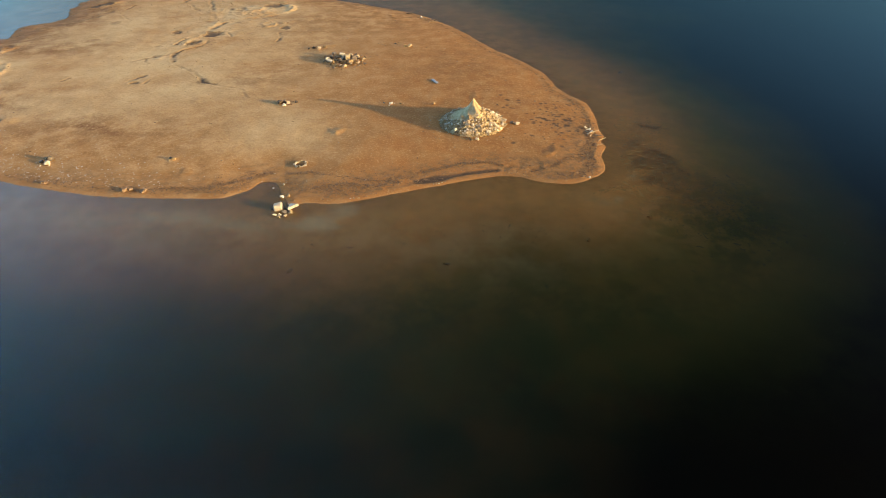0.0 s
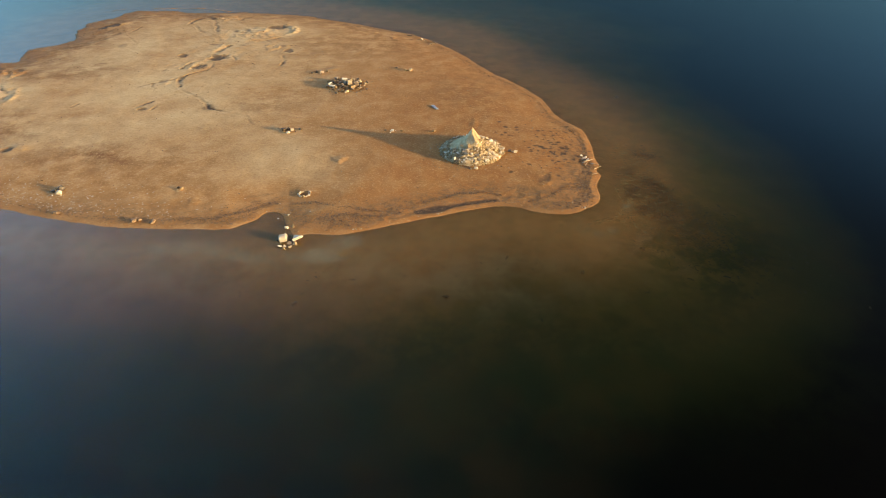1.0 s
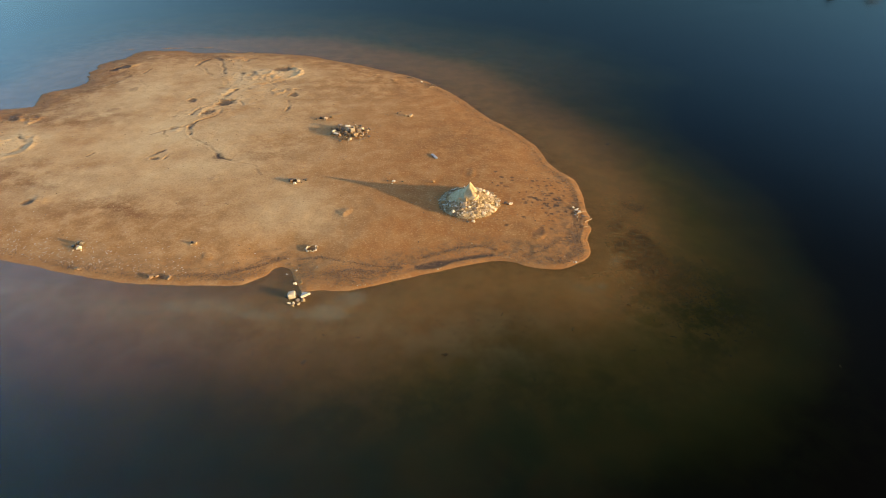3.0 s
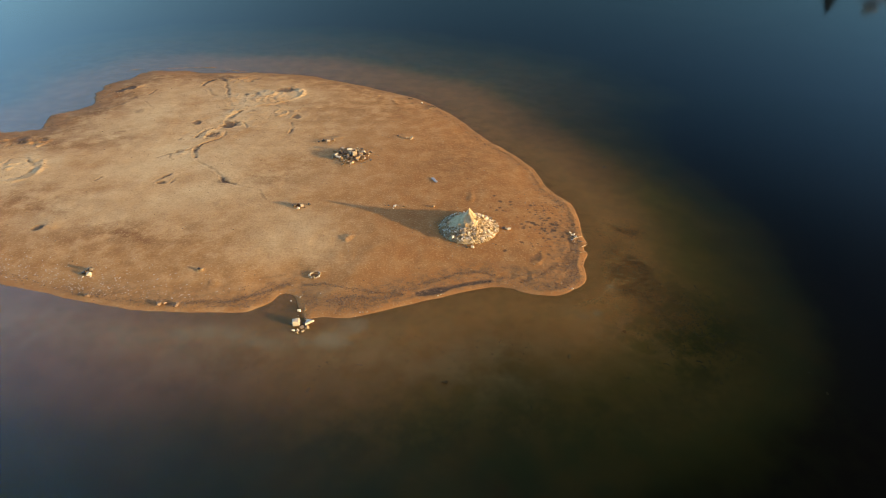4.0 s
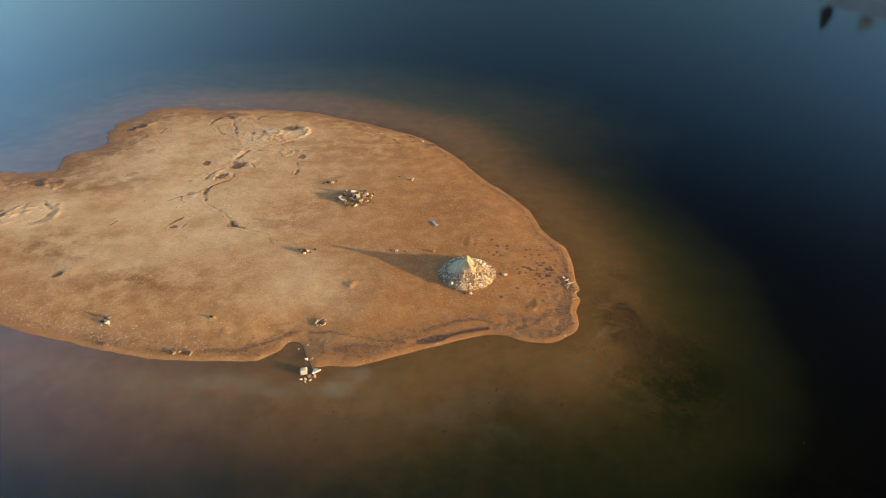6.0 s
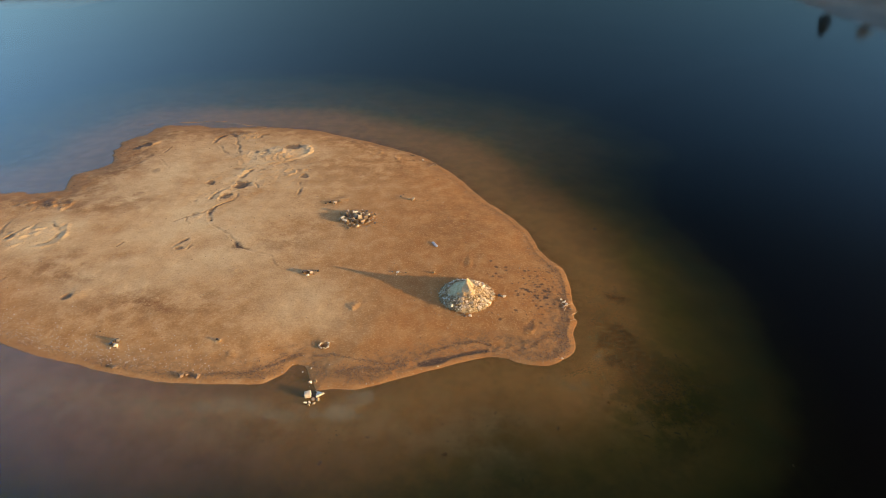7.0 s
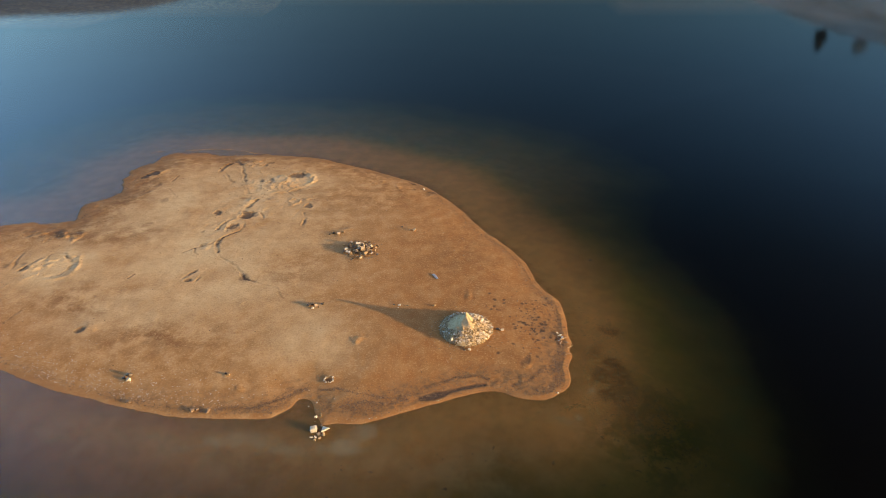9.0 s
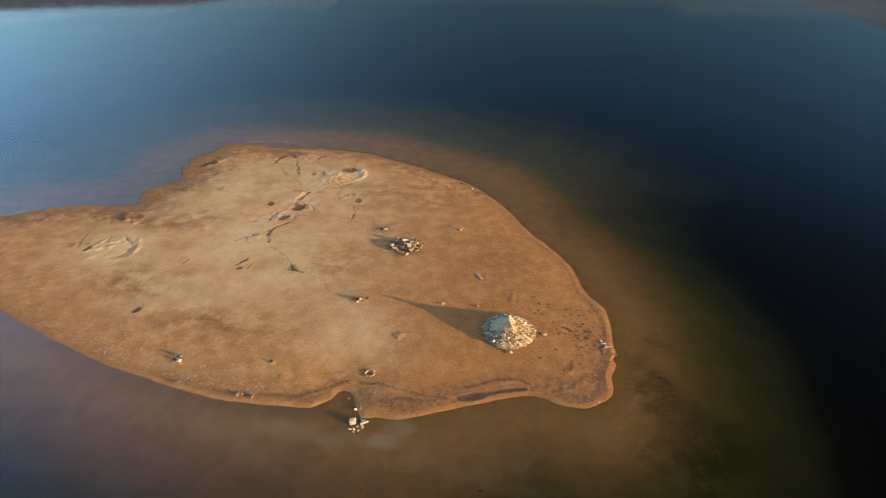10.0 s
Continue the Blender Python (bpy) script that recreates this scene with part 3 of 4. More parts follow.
# lone humps and dips
for hx, hy, rx, ry, deep in ((-28.9, 45, 0.3, 0.25, 0.03), (-17.7, 41, 0.4, 0.32, -0.04), (-14.75, 30.55, 0.32, 0.34, -0.06), (-7, 36, 0.36, 0.34, -0.09), (-6.6, 36.2, 0.3, 0.25, -0.05), (-6.8, 35.7, 0.2, 0.2, -0.05), (2.35, 42.2, 0.24, 0.8, -0.045),
                             (1.9, 42, 0.2, 0.8, 0.03), (-16.1, 32.1, 0.25, 0.2, -0.05), (-10.2, 53.9, 0.6, 0.5, -0.07), (-11, 54.4, 0.4, 0.3, 0.05), (-20.0, 48.6, 0.3, 0.25, 0.03),
                             (-3.6, 54.6, 0.35, 0.3, -0.05), (1.4, 50, 0.3, 0.3, 0.02), (-4.2, 43.2, 0.5, 0.3, 0.02)):
    hollow(hx, hy, rx, ry, deep, 0.45)
hollow(-8.4, 31.55, 0.24, 0.22, 0.05, 0.1, damp_and_shade=0.7)
# trodden prints near the eastern shore, and faint ones everywhere
print_rng = random.Random(9)
for _ in range(58):
    footprint(print_rng.gauss(8.0, 0.85), print_rng.gauss(37.6, 1.5), print_rng.uniform(0.10, 0.2), print_rng.uniform(0.08, 0.14), print_rng.uniform(0.02, 0.045), print_rng.uniform(-40, 60))
for hx, hy in ((4.6, 41.4), (5.4, 41.3), (5.3, 41.0), (4.3, 42.3), (4.35, 40.6), (4.2, 40.3), (4.9, 40), (6.9, 41), (7.3, 40.9), (8.1, 40.8), (8, 40.2), (6.4, 38.5), (6.7, 38.2), (6.5, 37.7), (5.7, 35.4), (4.4, 34.4)):
    footprint(hx + print_rng.gauss(0, 0.08), hy + print_rng.gauss(0, 0.1), print_rng.uniform(0.12, 0.22), print_rng.uniform(0.1, 0.17), 0.04, print_rng.uniform(-40, 60))
for _ in range(300):
    hollow(print_rng.uniform(-46, 8), print_rng.uniform(30, 70), print_rng.uniform(0.12, 0.26), print_rng.uniform(0.1, 0.22), print_rng.choice((-1, 1, 1)) * print_rng.uniform(0.006, 0.02), 0.4)
# the heart-shaped dip with a raised rim by the eastern corner
hollow(6.5, 33.6, 0.34, 0.55, 0.055, 0.2, -25, 0.75, 4)
furrow([(6.1, 34.2), (6.6, 34.6), (7.0, 34.1), (6.95, 33.5), (6.6, 33), (6.2, 32.9)], 0.17, -0.055)
# a low step in the sand inside the eastern corner
furrow([(3.8, 31.3), (4.95, 31.4), (6, 31.55), (6.9, 32), (7.7, 32.8)], 0.3, -0.03)
# a pool behind the near beach ridge, and a bar awash off the far shore
pool = window(-4, 7, 28.5, 32.5)
pool_d = line_distance(GX[pool], GY[pool], [(-1.5, 29.75), (-0.7, 29.97), (-0.1, 30.14), (0.75, 30.5), (1.6, 30.8), (2.4, 31), (3.1, 31.1)])
pool_w = 0.07 + 0.2 * np.exp(-((GX[pool] + 0.6) / 0.8) ** 2) + (soft_noise(GX[pool], GY[pool], 0.6, 61, 3) - 0.5) * 0.12
POOL = np.zeros_like(HEIGHT)     # wet dark sand behind the beach ridge
POOL[pool] = 1 - smooth(pool_d, pool_w, pool_w + 0.18)
HEIGHT[pool] -= 0.03 * POOL[pool]
DAMP_AND_SHADE[pool] += POOL[pool]
# puddles and ragged wet margins on the north-west shore
marsh = smooth(LAND, 0.1, 0.5) * (1 - smooth(LAND, 1.2, 3.2)) * smooth(-GX, 27, 34) * smooth(GY, 50, 54)
HEIGHT -= 0.02 * marsh * smooth(soft_noise(GX, GY, 1.5, 65, 4), 0.48, 0.62)
bar = window(-41.5, -15, 72, 79)
HEIGHT[bar] = np.maximum(HEIGHT[bar], 0.05 * (soft_noise(GX[bar], GY[bar], 1.2, 63, 3) - 0.33) - 1.2 * line_distance(GX[bar], GY[bar], [(-40.1, 76.1), (-38, 76.9), (-34.9, 76.9), (-31.9, 77.2), (-29.5, 77.2), (-27.7, 76.6), (-25.9, 75.7), (-23.5, 75.1)]) ** 2)

HEIGHT += np.clip(CRUMBLED, 0, 1) * ((soft_noise(GX, GY, 0.5, 51, 3) - 0.5) * 0.04 + (soft_noise(GX, GY, 0.22, 52, 2) - 0.5) * 0.032) * smooth(LAND, 0.6, 1.5)

# ground trampled round the diggings
trampled = np.exp(-((GX + 21.5) / 8) ** 2 - ((GY - 61) / 9) ** 2) + np.exp(-((GX + 38.5) / 4) ** 2 - ((GY - 47) / 2.4) ** 2) + 0.9 * np.exp(-((GX + 39.5) / 4) ** 2 - ((GY - 53) / 1.4) ** 2) + 0.8 * np.exp(-((GX + 37) / 2.5) ** 2 - ((GY - 67.5) / 2) ** 2)
tread = soft_noise(GX, GY, 1.5, 81, 5)
HEIGHT += np.clip(trampled, 0, 1) * smooth(LAND, 0.8, 2) * ((tread - 0.5) * 0.06 + (soft_noise(GX, GY, 0.55, 82, 3) - 0.5) * 0.035)

# driftline clumps on the near and eastern beach
clumpy = smooth(LAND, 0.12, 0.4) * (1 - smooth(LAND, 1.6, 3.0)) * smooth(GX, -16, -11) * smooth(44 - GY, 0, 4)
HEIGHT += clumpy * ((soft_noise(GX, GY, 0.5, 71, 3) - 0.5) * 0.032 + (soft_noise(GX, GY, 0.24, 72, 2) - 0.5) * 0.022)

# far banks and hills round the lake
AZ, FAR = np.degrees(np.arctan2(GX, GY)), np.hypot(GX, GY)
crest = 4 + 3 * np.sin(np.radians(AZ) * 3 + 1) + 29 * np.exp(-((AZ + 33) / 17) ** 4) + 51 * np.exp(-((AZ - 44) / 22) ** 2) + 4 * (soft_noise(GX, GY, 70, 21, 4) - 0.5)
bank = 285 + 12 * np.sin(np.radians(AZ) * 5)
rise = smooth(FAR, bank - 25, bank + 5)
HEIGHT = np.where(FAR > bank - 30, HEIGHT * (1 - rise) + rise * 0.8 + np.maximum(crest, 3) * smooth(FAR, bank, bank + 150), HEIGHT)


def near_spot(x0, y0, rx, ry=None):
    return np.exp(-((GX - x0) / rx) ** 2 - ((GY - y0) / (ry or rx)) ** 2)


UNDER = smooth(-HEIGHT, -0.012, 0.012) * (FAR < 240)
ZONES = {
    "under": UNDER,
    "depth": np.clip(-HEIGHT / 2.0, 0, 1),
    "wet": np.clip(0.8 * marsh + (1 - 0.75 * BEACH) * smooth(0.07 + 0.06 * smooth(-GX, 30, 36) * smooth(GY, 52, 60) + 0.05 * smooth(GY, 66, 72) - HEIGHT + 0.05 * (soft_noise(GX, GY, 1.6, 31, 3) - 0.5), 0, 0.06), 0, 1) * (FAR < 240),
    "damp_and_shade": np.clip(DAMP_AND_SHADE, 0, 1),
    "litter": np.clip(0.95 * (1 - smooth(LAND, 0.15, 0.55)) * (SHORE > 0) * smooth(GY + 0.9 * (GX + 20), 50, 60) * smooth(soft_noise(GX, GY, 1.1, 37, 3), 0.25, 0.5) + smooth(LAND, 0.25, 0.55) * (1 - smooth(LAND, 1.6, 3.6)) * smooth(soft_noise(GX * 0.4, LAND * 1.5, 1.6, 33, 4), 0.40, 0.62)
                      * smooth(38 + 0.25 * GX - GY, 0, 2.5) * (0.6 + 0.4 * smooth(GX, -15, -11)) + 0.28 * smooth(LAND, 0.3, 0.7) * (1 - smooth(LAND, 1.8, 3.0)) * smooth(GX, -14, -11) * smooth(36 - GY, 0, 2) + 0.25 * near_spot(9.0, 32.5, 0.9, 1.5) + 0.2 * near_spot(9.5, 37.5, 0.7, 4)
                      + (0.28 + 0.1 * smooth(GX, -2, 3)) * smooth(LAND, 0.15, 0.4) * (1 - smooth(LAND, 0.9, 1.8)) * smooth(soft_noise(GX, GY, 1.5, 35, 3), 0.35, 0.6), 0, 1),
    "rust": np.clip(smooth(GX + 0.22 * (52 - GY), -15, 3) + 0.45 * near_spot(-33, 38, 8, 4) - 0.75 * near_spot(-9.8, 35.3, 4, 4.6), 0, 1),
    "pale": np.clip(1.2 * near_spot(-25, 58, 11, 13) + 0.9 * near_spot(-19.9, 65.4, 1.9, 1.7) + 0.9 * near_spot(-16.3, 66.4, 0.8, 2.0) + 0.5 * near_spot(-37, 46.5, 3, 3) + 0.8 * near_spot(-10.5, 35.5, 3.6, 4) + 0.6 * near_spot(-20, 44, 9, 6) + 0.8 * near_spot(-37, 47, 5, 4)
                    + 0.5 * near_spot(-28, 40, 6, 4), 0, 1) * smooth(LAND, 1.5, 5),
    "stain": np.clip(0.8 * (1 - smooth(LAND, 2, 7)) * smooth(-GX, 24, 32) * smooth(GY, 49, 55) + 0.8 * near_spot(-36, 52, 4, 1.5) + 0.6 * near_spot(-31.5, 54, 3, 2) + 0.5 * near_spot(-14, 46, 3.5, 3) + 0.6 * near_spot(-31, 40, 3, 1) + 1.0 * near_spot(-23, 36.3, 5.5, 1.8) + 0.7 * near_spot(-33.6, 42, 4, 2) + 0.55 * near_spot(2, 50, 5, 6) + 0.6 * near_spot(-7.5, 62, 9, 4)
                     + 0.8 * (1 - smooth(LAND, 1, 4.5)) * smooth(GY - 0.5 * GX, 62, 75) + 0.35 * near_spot(4, 38, 4, 6), 0, 1),
    "silt": np.clip(near_spot(-5.2, 25.4, 2.6, 1.7) + 0.8 * near_spot(1, 24.5, 5, 2.5) + 0.9 * near_spot(-12, 24.6, 6, 2) + 0.7 * near_spot(-24, 27, 7, 2) + 0.5 * near_spot(10.5, 27.5, 2.5, 3), 0, 1),
    "algae": np.clip(near_spot(15.2, 26.5, 4, 4.5) + 0.4 * near_spot(14, 35, 2.5, 5) + 0.6 * near_spot(11, 27, 2, 2) + 0.5 * near_spot(3, 19, 14, 3.5), 0, 1),
    "hill": rise,
    # hills on the left, which take the painted haze
    "blue_haze": smooth(-AZ, -2, 8),
}


def sheet_mesh(name, zs, gx=GX, gy=GY):
    rows, cols = zs.shape
    me = bpy.data.meshes.new(name)
    idx = np.arange(rows * cols, dtype=np.int32).reshape(rows, cols)
    quads = np.stack([idx[:-1, :-1], idx[:-1, 1:], idx[1:, 1:], idx[1:, :-1]], -1).reshape(-1)
    nf = len(quads) // 4
    me.vertices.add(rows * cols)
    me.loops.add(nf * 4)
    me.polygons.add(nf)
    me.vertices.foreach_set("co", np.stack([gx, gy, zs], -1).astype(np.float32).ravel())
    me.loops.foreach_set("vertex_index", quads)
    me.polygons.foreach_set("loop_start", np.arange(nf, dtype=np.int32) * 4)
    me.polygons.foreach_set("use_smooth", np.ones(nf, bool))
    me.update(calc_edges=True)
    return me


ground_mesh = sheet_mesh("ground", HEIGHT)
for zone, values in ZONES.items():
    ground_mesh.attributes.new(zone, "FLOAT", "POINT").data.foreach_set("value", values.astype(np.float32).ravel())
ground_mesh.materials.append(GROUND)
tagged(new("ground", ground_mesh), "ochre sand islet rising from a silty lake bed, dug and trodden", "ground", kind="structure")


def ground_at(x, y):
    """The ground's height there."""
    i, j = int(np.clip(np.searchsorted(XS, x) - 1, 0, len(XS) - 2)), int(np.clip(np.searchsorted(YS, y) - 1, 0, len(YS) - 2))
    u, v = (x - XS[i]) / (XS[i + 1] - XS[i]), (y - YS[j]) / (YS[j + 1] - YS[j])
    h = HEIGHT[j:j + 2, i:i + 2]
    return float((h[0, 0] * (1 - u) + h[0, 1] * u) * (1 - v) + (h[1, 0] * (1 - u) + h[1, 1] * u) * v)


# the water: one level sheet, with the reach of the stirred-up silt kept on it
WX, WY = axis(-72, 42, 0.33, 300, 1.3), axis(6, 100, 0.33, 240, 1.3)
wx, wy = np.meshgrid(WX, WY)
out = np.maximum(-shore_distance(wx, wy), 0) + 2.2 * (soft_noise(wx, wy, 6, 41, 4) - 0.5)
reach = 6.0 + 9.5 * smooth(wy - 0.3 * wx, 50, 78) + 0.6 * smooth(wx, 4, 14) + 1.0 * smooth(8 - wx, 0, 8) * (wy < 40)
water_mesh = sheet_mesh("water", np.zeros_like(wx), wx, wy)


def wide_spot(x0, y0, rx, ry):
    return np.exp(-((wx - x0) / rx) ** 2 - ((wy - y0) / ry) ** 2)


# pale silt drifts, weed beds, the brown silt of the shelf with its edge about 14 m out, and the greener water over the deeper shelf
silt_cover = 0.47 * (0.75 + 0.25 * smooth(out, 0.2, 1.8)) * np.exp(-(np.maximum(out, 0) / reach) ** 2) * (1 - 0.35 * smooth(-wx, 30, 38) * smooth(wy, 50, 56))
south = smooth(12 - wx, 0, 14) * (1 - smooth(wy, 28, 36))
shelf_edge = (0.048 + 0.02 * south) * (1 - smooth(out + 1.5 * (soft_noise(wx, wy, 9, 43, 3) - 0.5), 11.5 + 4 * south, 15.5 + 3 * smooth(wy - 0.3 * wx, 50, 78) + 14 * south))
WATER_ZONES = {
    "pale": np.clip(1.0 * wide_spot(-5.3, 26.65, 1.2, 0.8) + 0.8 * wide_spot(-6.4, 25.5, 1.1, 0.7) + 0.5 * wide_spot(-9.2, 25.2, 2.2, 0.8) + 0.62 * wide_spot(-12.8, 26.0, 2.6, 1.0) + 0.4 * wide_spot(-17, 25.6, 3, 1.2) + 0.12 * wide_spot(1, 25, 5, 1.6)
                    + 0.3 * wide_spot(-24, 27, 7, 2) + 0.42 * wide_spot(8.3, 28.0, 2.2, 1.0) + 0.36 * wide_spot(11.2, 30.5, 0.9, 1.6), 0, 1),
    "weed": np.clip(wide_spot(15.3, 26.5, 3.6, 4.4) + 0.55 * wide_spot(13.8, 37.4, 1.2, 1.6) + 0.45 * wide_spot(13, 33.8, 1.2, 2) + 0.4 * wide_spot(13.5, 31, 2, 2) + 0.35 * wide_spot(11.6, 34, 1.2, 5) + 0.35 * wide_spot(8.2, 29, 2.2, 0.6)
                    + 0.3 * wide_spot(10, 26.5, 1.6, 1.2) + 0.32 * wide_spot(3, 19, 14, 3.5) + 0.5 * wide_spot(-9, 19.6, 1.4, 1) + 0.45 * wide_spot(-14.5, 21.5, 1.6, 1) + 0.4 * wide_spot(0.3, 22, 0.7, 0.5), 0, 1),
    "silt": 0.002 + np.maximum(silt_cover, shelf_edge),
    "deep": smooth(out, 7.0, 11.5),
    "green": smooth(out + 0.14 * (wx - 2) * (wy < 45), 4.5, 10.0),
}
for zone, values in WATER_ZONES.items():
    water_mesh.attributes.new(zone, "FLOAT", "POINT").data.foreach_set("value", values.astype(np.float32).ravel())
water_mesh.materials.append(WATER)
tagged(new("water", water_mesh), "still brown lake water mirroring the evening sky", "water", kind="structure")

# ---- things ----
def finish(bm, name, material, flat=True):
    me = bpy.data.meshes.new(name)
    bm.to_mesh(me)
    bm.free()
    me.materials.append(material)
    if not flat:
        me.polygons.foreach_set("use_smooth", np.ones(len(me.polygons), bool))
    return me


def part(name, data, parent, m=None, label=""):
    """One mesh as a part of a thing."""
    ob = new(name, data)
    ob.parent = parent
    if m is not None:
        ob.matrix_basis = m
    return tagged(ob, label)


def thing(name, x, y, label, category, group="", z=None):
    ob = new(name)
    ob.location = (x, y, ground_at(x, y) if z is None else z)
    return tagged(ob, label, category, group)


def stone_bmesh(rng, sx, sy, sz, corners=13):
    """An angular broken stone: the hull of points thrown on a squarish shell, its edges knocked off."""
    bm = bmesh.new()
    for _ in range(corners):
        v = Vector((rng.gauss(0, 1), rng.gauss(0, 1), rng.gauss(0, 1))).normalized()
        k = 1 / max(abs(v.x), abs(v.y), abs(v.z)) * rng.uniform(0.72, 0.95)
        bm.verts.new((v.x * k * sx / 2, v.y * k * sy / 2, v.z * k * sz / 2))
    res = bmesh.ops.convex_hull(bm, input=bm.verts)
    junk = list({g for g in res["geom_interior"] + res["geom_unused"] if isinstance(g, bmesh.types.BMVert)})
    bmesh.ops.delete(bm, geom=junk, context="VERTS")
    return bm


def block_bmesh(rng, sx, sy, sz, worn=0.06):
    """A squared stone or slab with chipped, uneven edges."""
    bm = bmesh.new()
    bmesh.ops.create_cube(bm, size=1)
    bmesh.ops.bevel(bm, geom=list(bm.edges), offset=0.12, segments=1, affect="EDGES")
    for v in bm.verts:
        v.co = Vector((v.co.x * sx, v.co.y * sy, v.co.z * sz)) + Vector((rng.uniform(-1, 1) * sx, rng.uniform(-1, 1) * sy, rng.uniform(-1, 1) * sz)) * worn
    return bm


shape_rng = random.Random(2)
SHAPES = {mat.name: [finish(stone_bmesh(shape_rng, 1, shape_rng.uniform(0.65, 1), shape_rng.uniform(0.5, 0.85), shape_rng.randint(9, 14)), "stone", mat) for _ in range(8)]
          for mat in (RUBBLE, BROKEN, WHITE, OCHRE, DARK)}


def stone_part(parent, rng, mat, x, y, z, size, name="stone", tilt=35):
    m = pose(x, y, z, rng.uniform(-tilt, tilt), rng.uniform(-tilt, tilt), rng.uniform(0, 360)) @ Matrix.Diagonal((size, size * rng.uniform(0.75, 1.1), size * rng.uniform(0.7, 1.0), 1))
    return part(name, rng.choice(SHAPES[mat.name]), parent, m)


# -- the tall cone of rubble and packed sand --
def cone_height(r, a):
    """Height of the cone's sand body at a distance and a bearing from its axis."""
    k = max(0.0, 1 - r / (2.12 + 0.08 * math.sin(3 * a + 1)))
    shoulder = 0.16 * math.exp(-((r - 0.55) / 0.25) ** 2) * max(0.0, math.cos(a + 0.5)) ** 4
    return shoulder + 1.06 * k ** 0.85 + 0.68 * math.exp(-(r / 0.34) ** 1.2) * (1 + 0.05 * math.sin(2 * a))


def cone_bmesh():
    bm, rings, spokes = bmesh.new(), 26, 44
    top = bm.verts.new((0.0, 0.0, cone_height(0, 0)))
    loops = []
    for i in range(1, rings + 1):
        r = 2.2 * (i / rings) ** 1.35
        ring = []
        for j in range(spokes):
            a = 2 * math.pi * j / spokes
            lump = noise.noise(Vector((math.cos(a) * r * 2.3, math.sin(a) * r * 2.3, 3.0))) * 0.14 + noise.noise(Vector((math.cos(a) * r * 6, math.sin(a) * r * 6, 7.0))) * 0.12
            ring.append(bm.verts.new((math.cos(a) * r, math.sin(a) * r, max(cone_height(r, a) + lump * min(1, r / 0.3), 0) - (0.12 if i == rings else 0.0))))
        loops.append(ring)
    for j in range(spokes):
        bm.faces.new((top, loops[0][j], loops[0][(j + 1) % spokes]))
    for a, b in zip(loops, loops[1:]):
        for j in range(spokes):
            bm.faces.new((a[j], b[j], b[(j + 1) % spokes], a[(j + 1) % spokes]))
    return bm


def rubble_cone(x, y):
    rng = random.Random(12)
    base = thing("rubble_cone", x, y, "steep cone of pale packed sand ringed with loose rubble stones", "stone pile")
    part("sand_core", finish(cone_bmesh(), "sand_core", CLAY, flat=False), base, label="pale packed sand with a sharp peak")
    for _ in range(900):
        a = rng.uniform(0, 2 * math.pi)
        r = 2.12 * math.sqrt(rng.uniform(0.08, 1.0))
        sunny = math.cos(a - radians(-30))
        if r < 1.05 - 0.5 * sunny and rng.random() < 0.92 or sunny < -0.2 and rng.random() < 0.25:
            continue
        size = rng.choice((0.12, 0.14, 0.16, 0.18, 0.21, 0.25, 0.32)) * rng.uniform(0.85, 1.2)
        z = max(cone_height(r, a), 0.0) + size * rng.uniform(0.12, 0.34)
        stone_part(base, rng, rng.choice((RUBBLE, RUBBLE, RUBBLE, WHITE, WHITE, OCHRE)), math.cos(a) * r, math.sin(a) * r, z, size)
    return base


rubble_cone(1.98, 37.32)


# -- the low heap of broken masonry --
def masonry_heap(x, y):
    rng = random.Random(21)
    base = thing("masonry_heap", x, y, "low heap of broken masonry, grey, brown and whitish blocks", "stone pile")
    for i in range(210):
        a, r = rng.uniform(0, 2 * math.pi), 1.2 * math.sqrt(rng.random()) * rng.uniform(0.75, 1.25)
        px, py = math.cos(a) * r * 1.6, math.sin(a) * r * 1.3
        size = (0.14 + 0.32 * rng.random() ** 2) * (1.1 if r < 0.7 else 0.85)
        z = 0.42 * math.exp(-(r / 0.8) ** 2) * rng.uniform(0.1, 1.0) + size * 0.22
        stone_part(base, rng, rng.choice((BROKEN, BROKEN, RUBBLE, OCHRE, DARK)), px, py, z, size)
    for px, py, z, sx, sy, sz, turn, tip, mat, name in ((-1.0, -0.6, 0.2, 0.62, 0.28, 0.16, -25, 12, WHITE, "slab"), (-1.25, -0.1, 0.2, 0.5, 0.3, 0.22, 40, -10, WHITE, "slab"),
                                                 (0.25, -0.35, 0.38, 0.55, 0.5, 0.34, 15, 18, RUBBLE, "block"), (0.5, -0.75, 0.22, 0.6, 0.3, 0.25, 35, -8, OCHRE, "block"),
                                                 (-0.3, 0.75, 0.25, 0.62, 0.3, 0.16, 5, 14, WHITE, "slab"), (-0.9, 0.95, 0.2, 0.4, 0.35, 0.36, 60, 6, BROKEN, "block"), (0.9, 0.3, 0.2, 0.42, 0.3, 0.3, 70, -12, RUBBLE, "block")):
        part(name, finish(block_bmesh(rng, sx * 0.72, sy * 0.72, sz * 0.75, 0.1), name, mat), base, pose(px * 1.15, py * 1.15, z + 0.06, tip, tip / 2, turn))
    return base


masonry_heap(-8.2, 49.7)


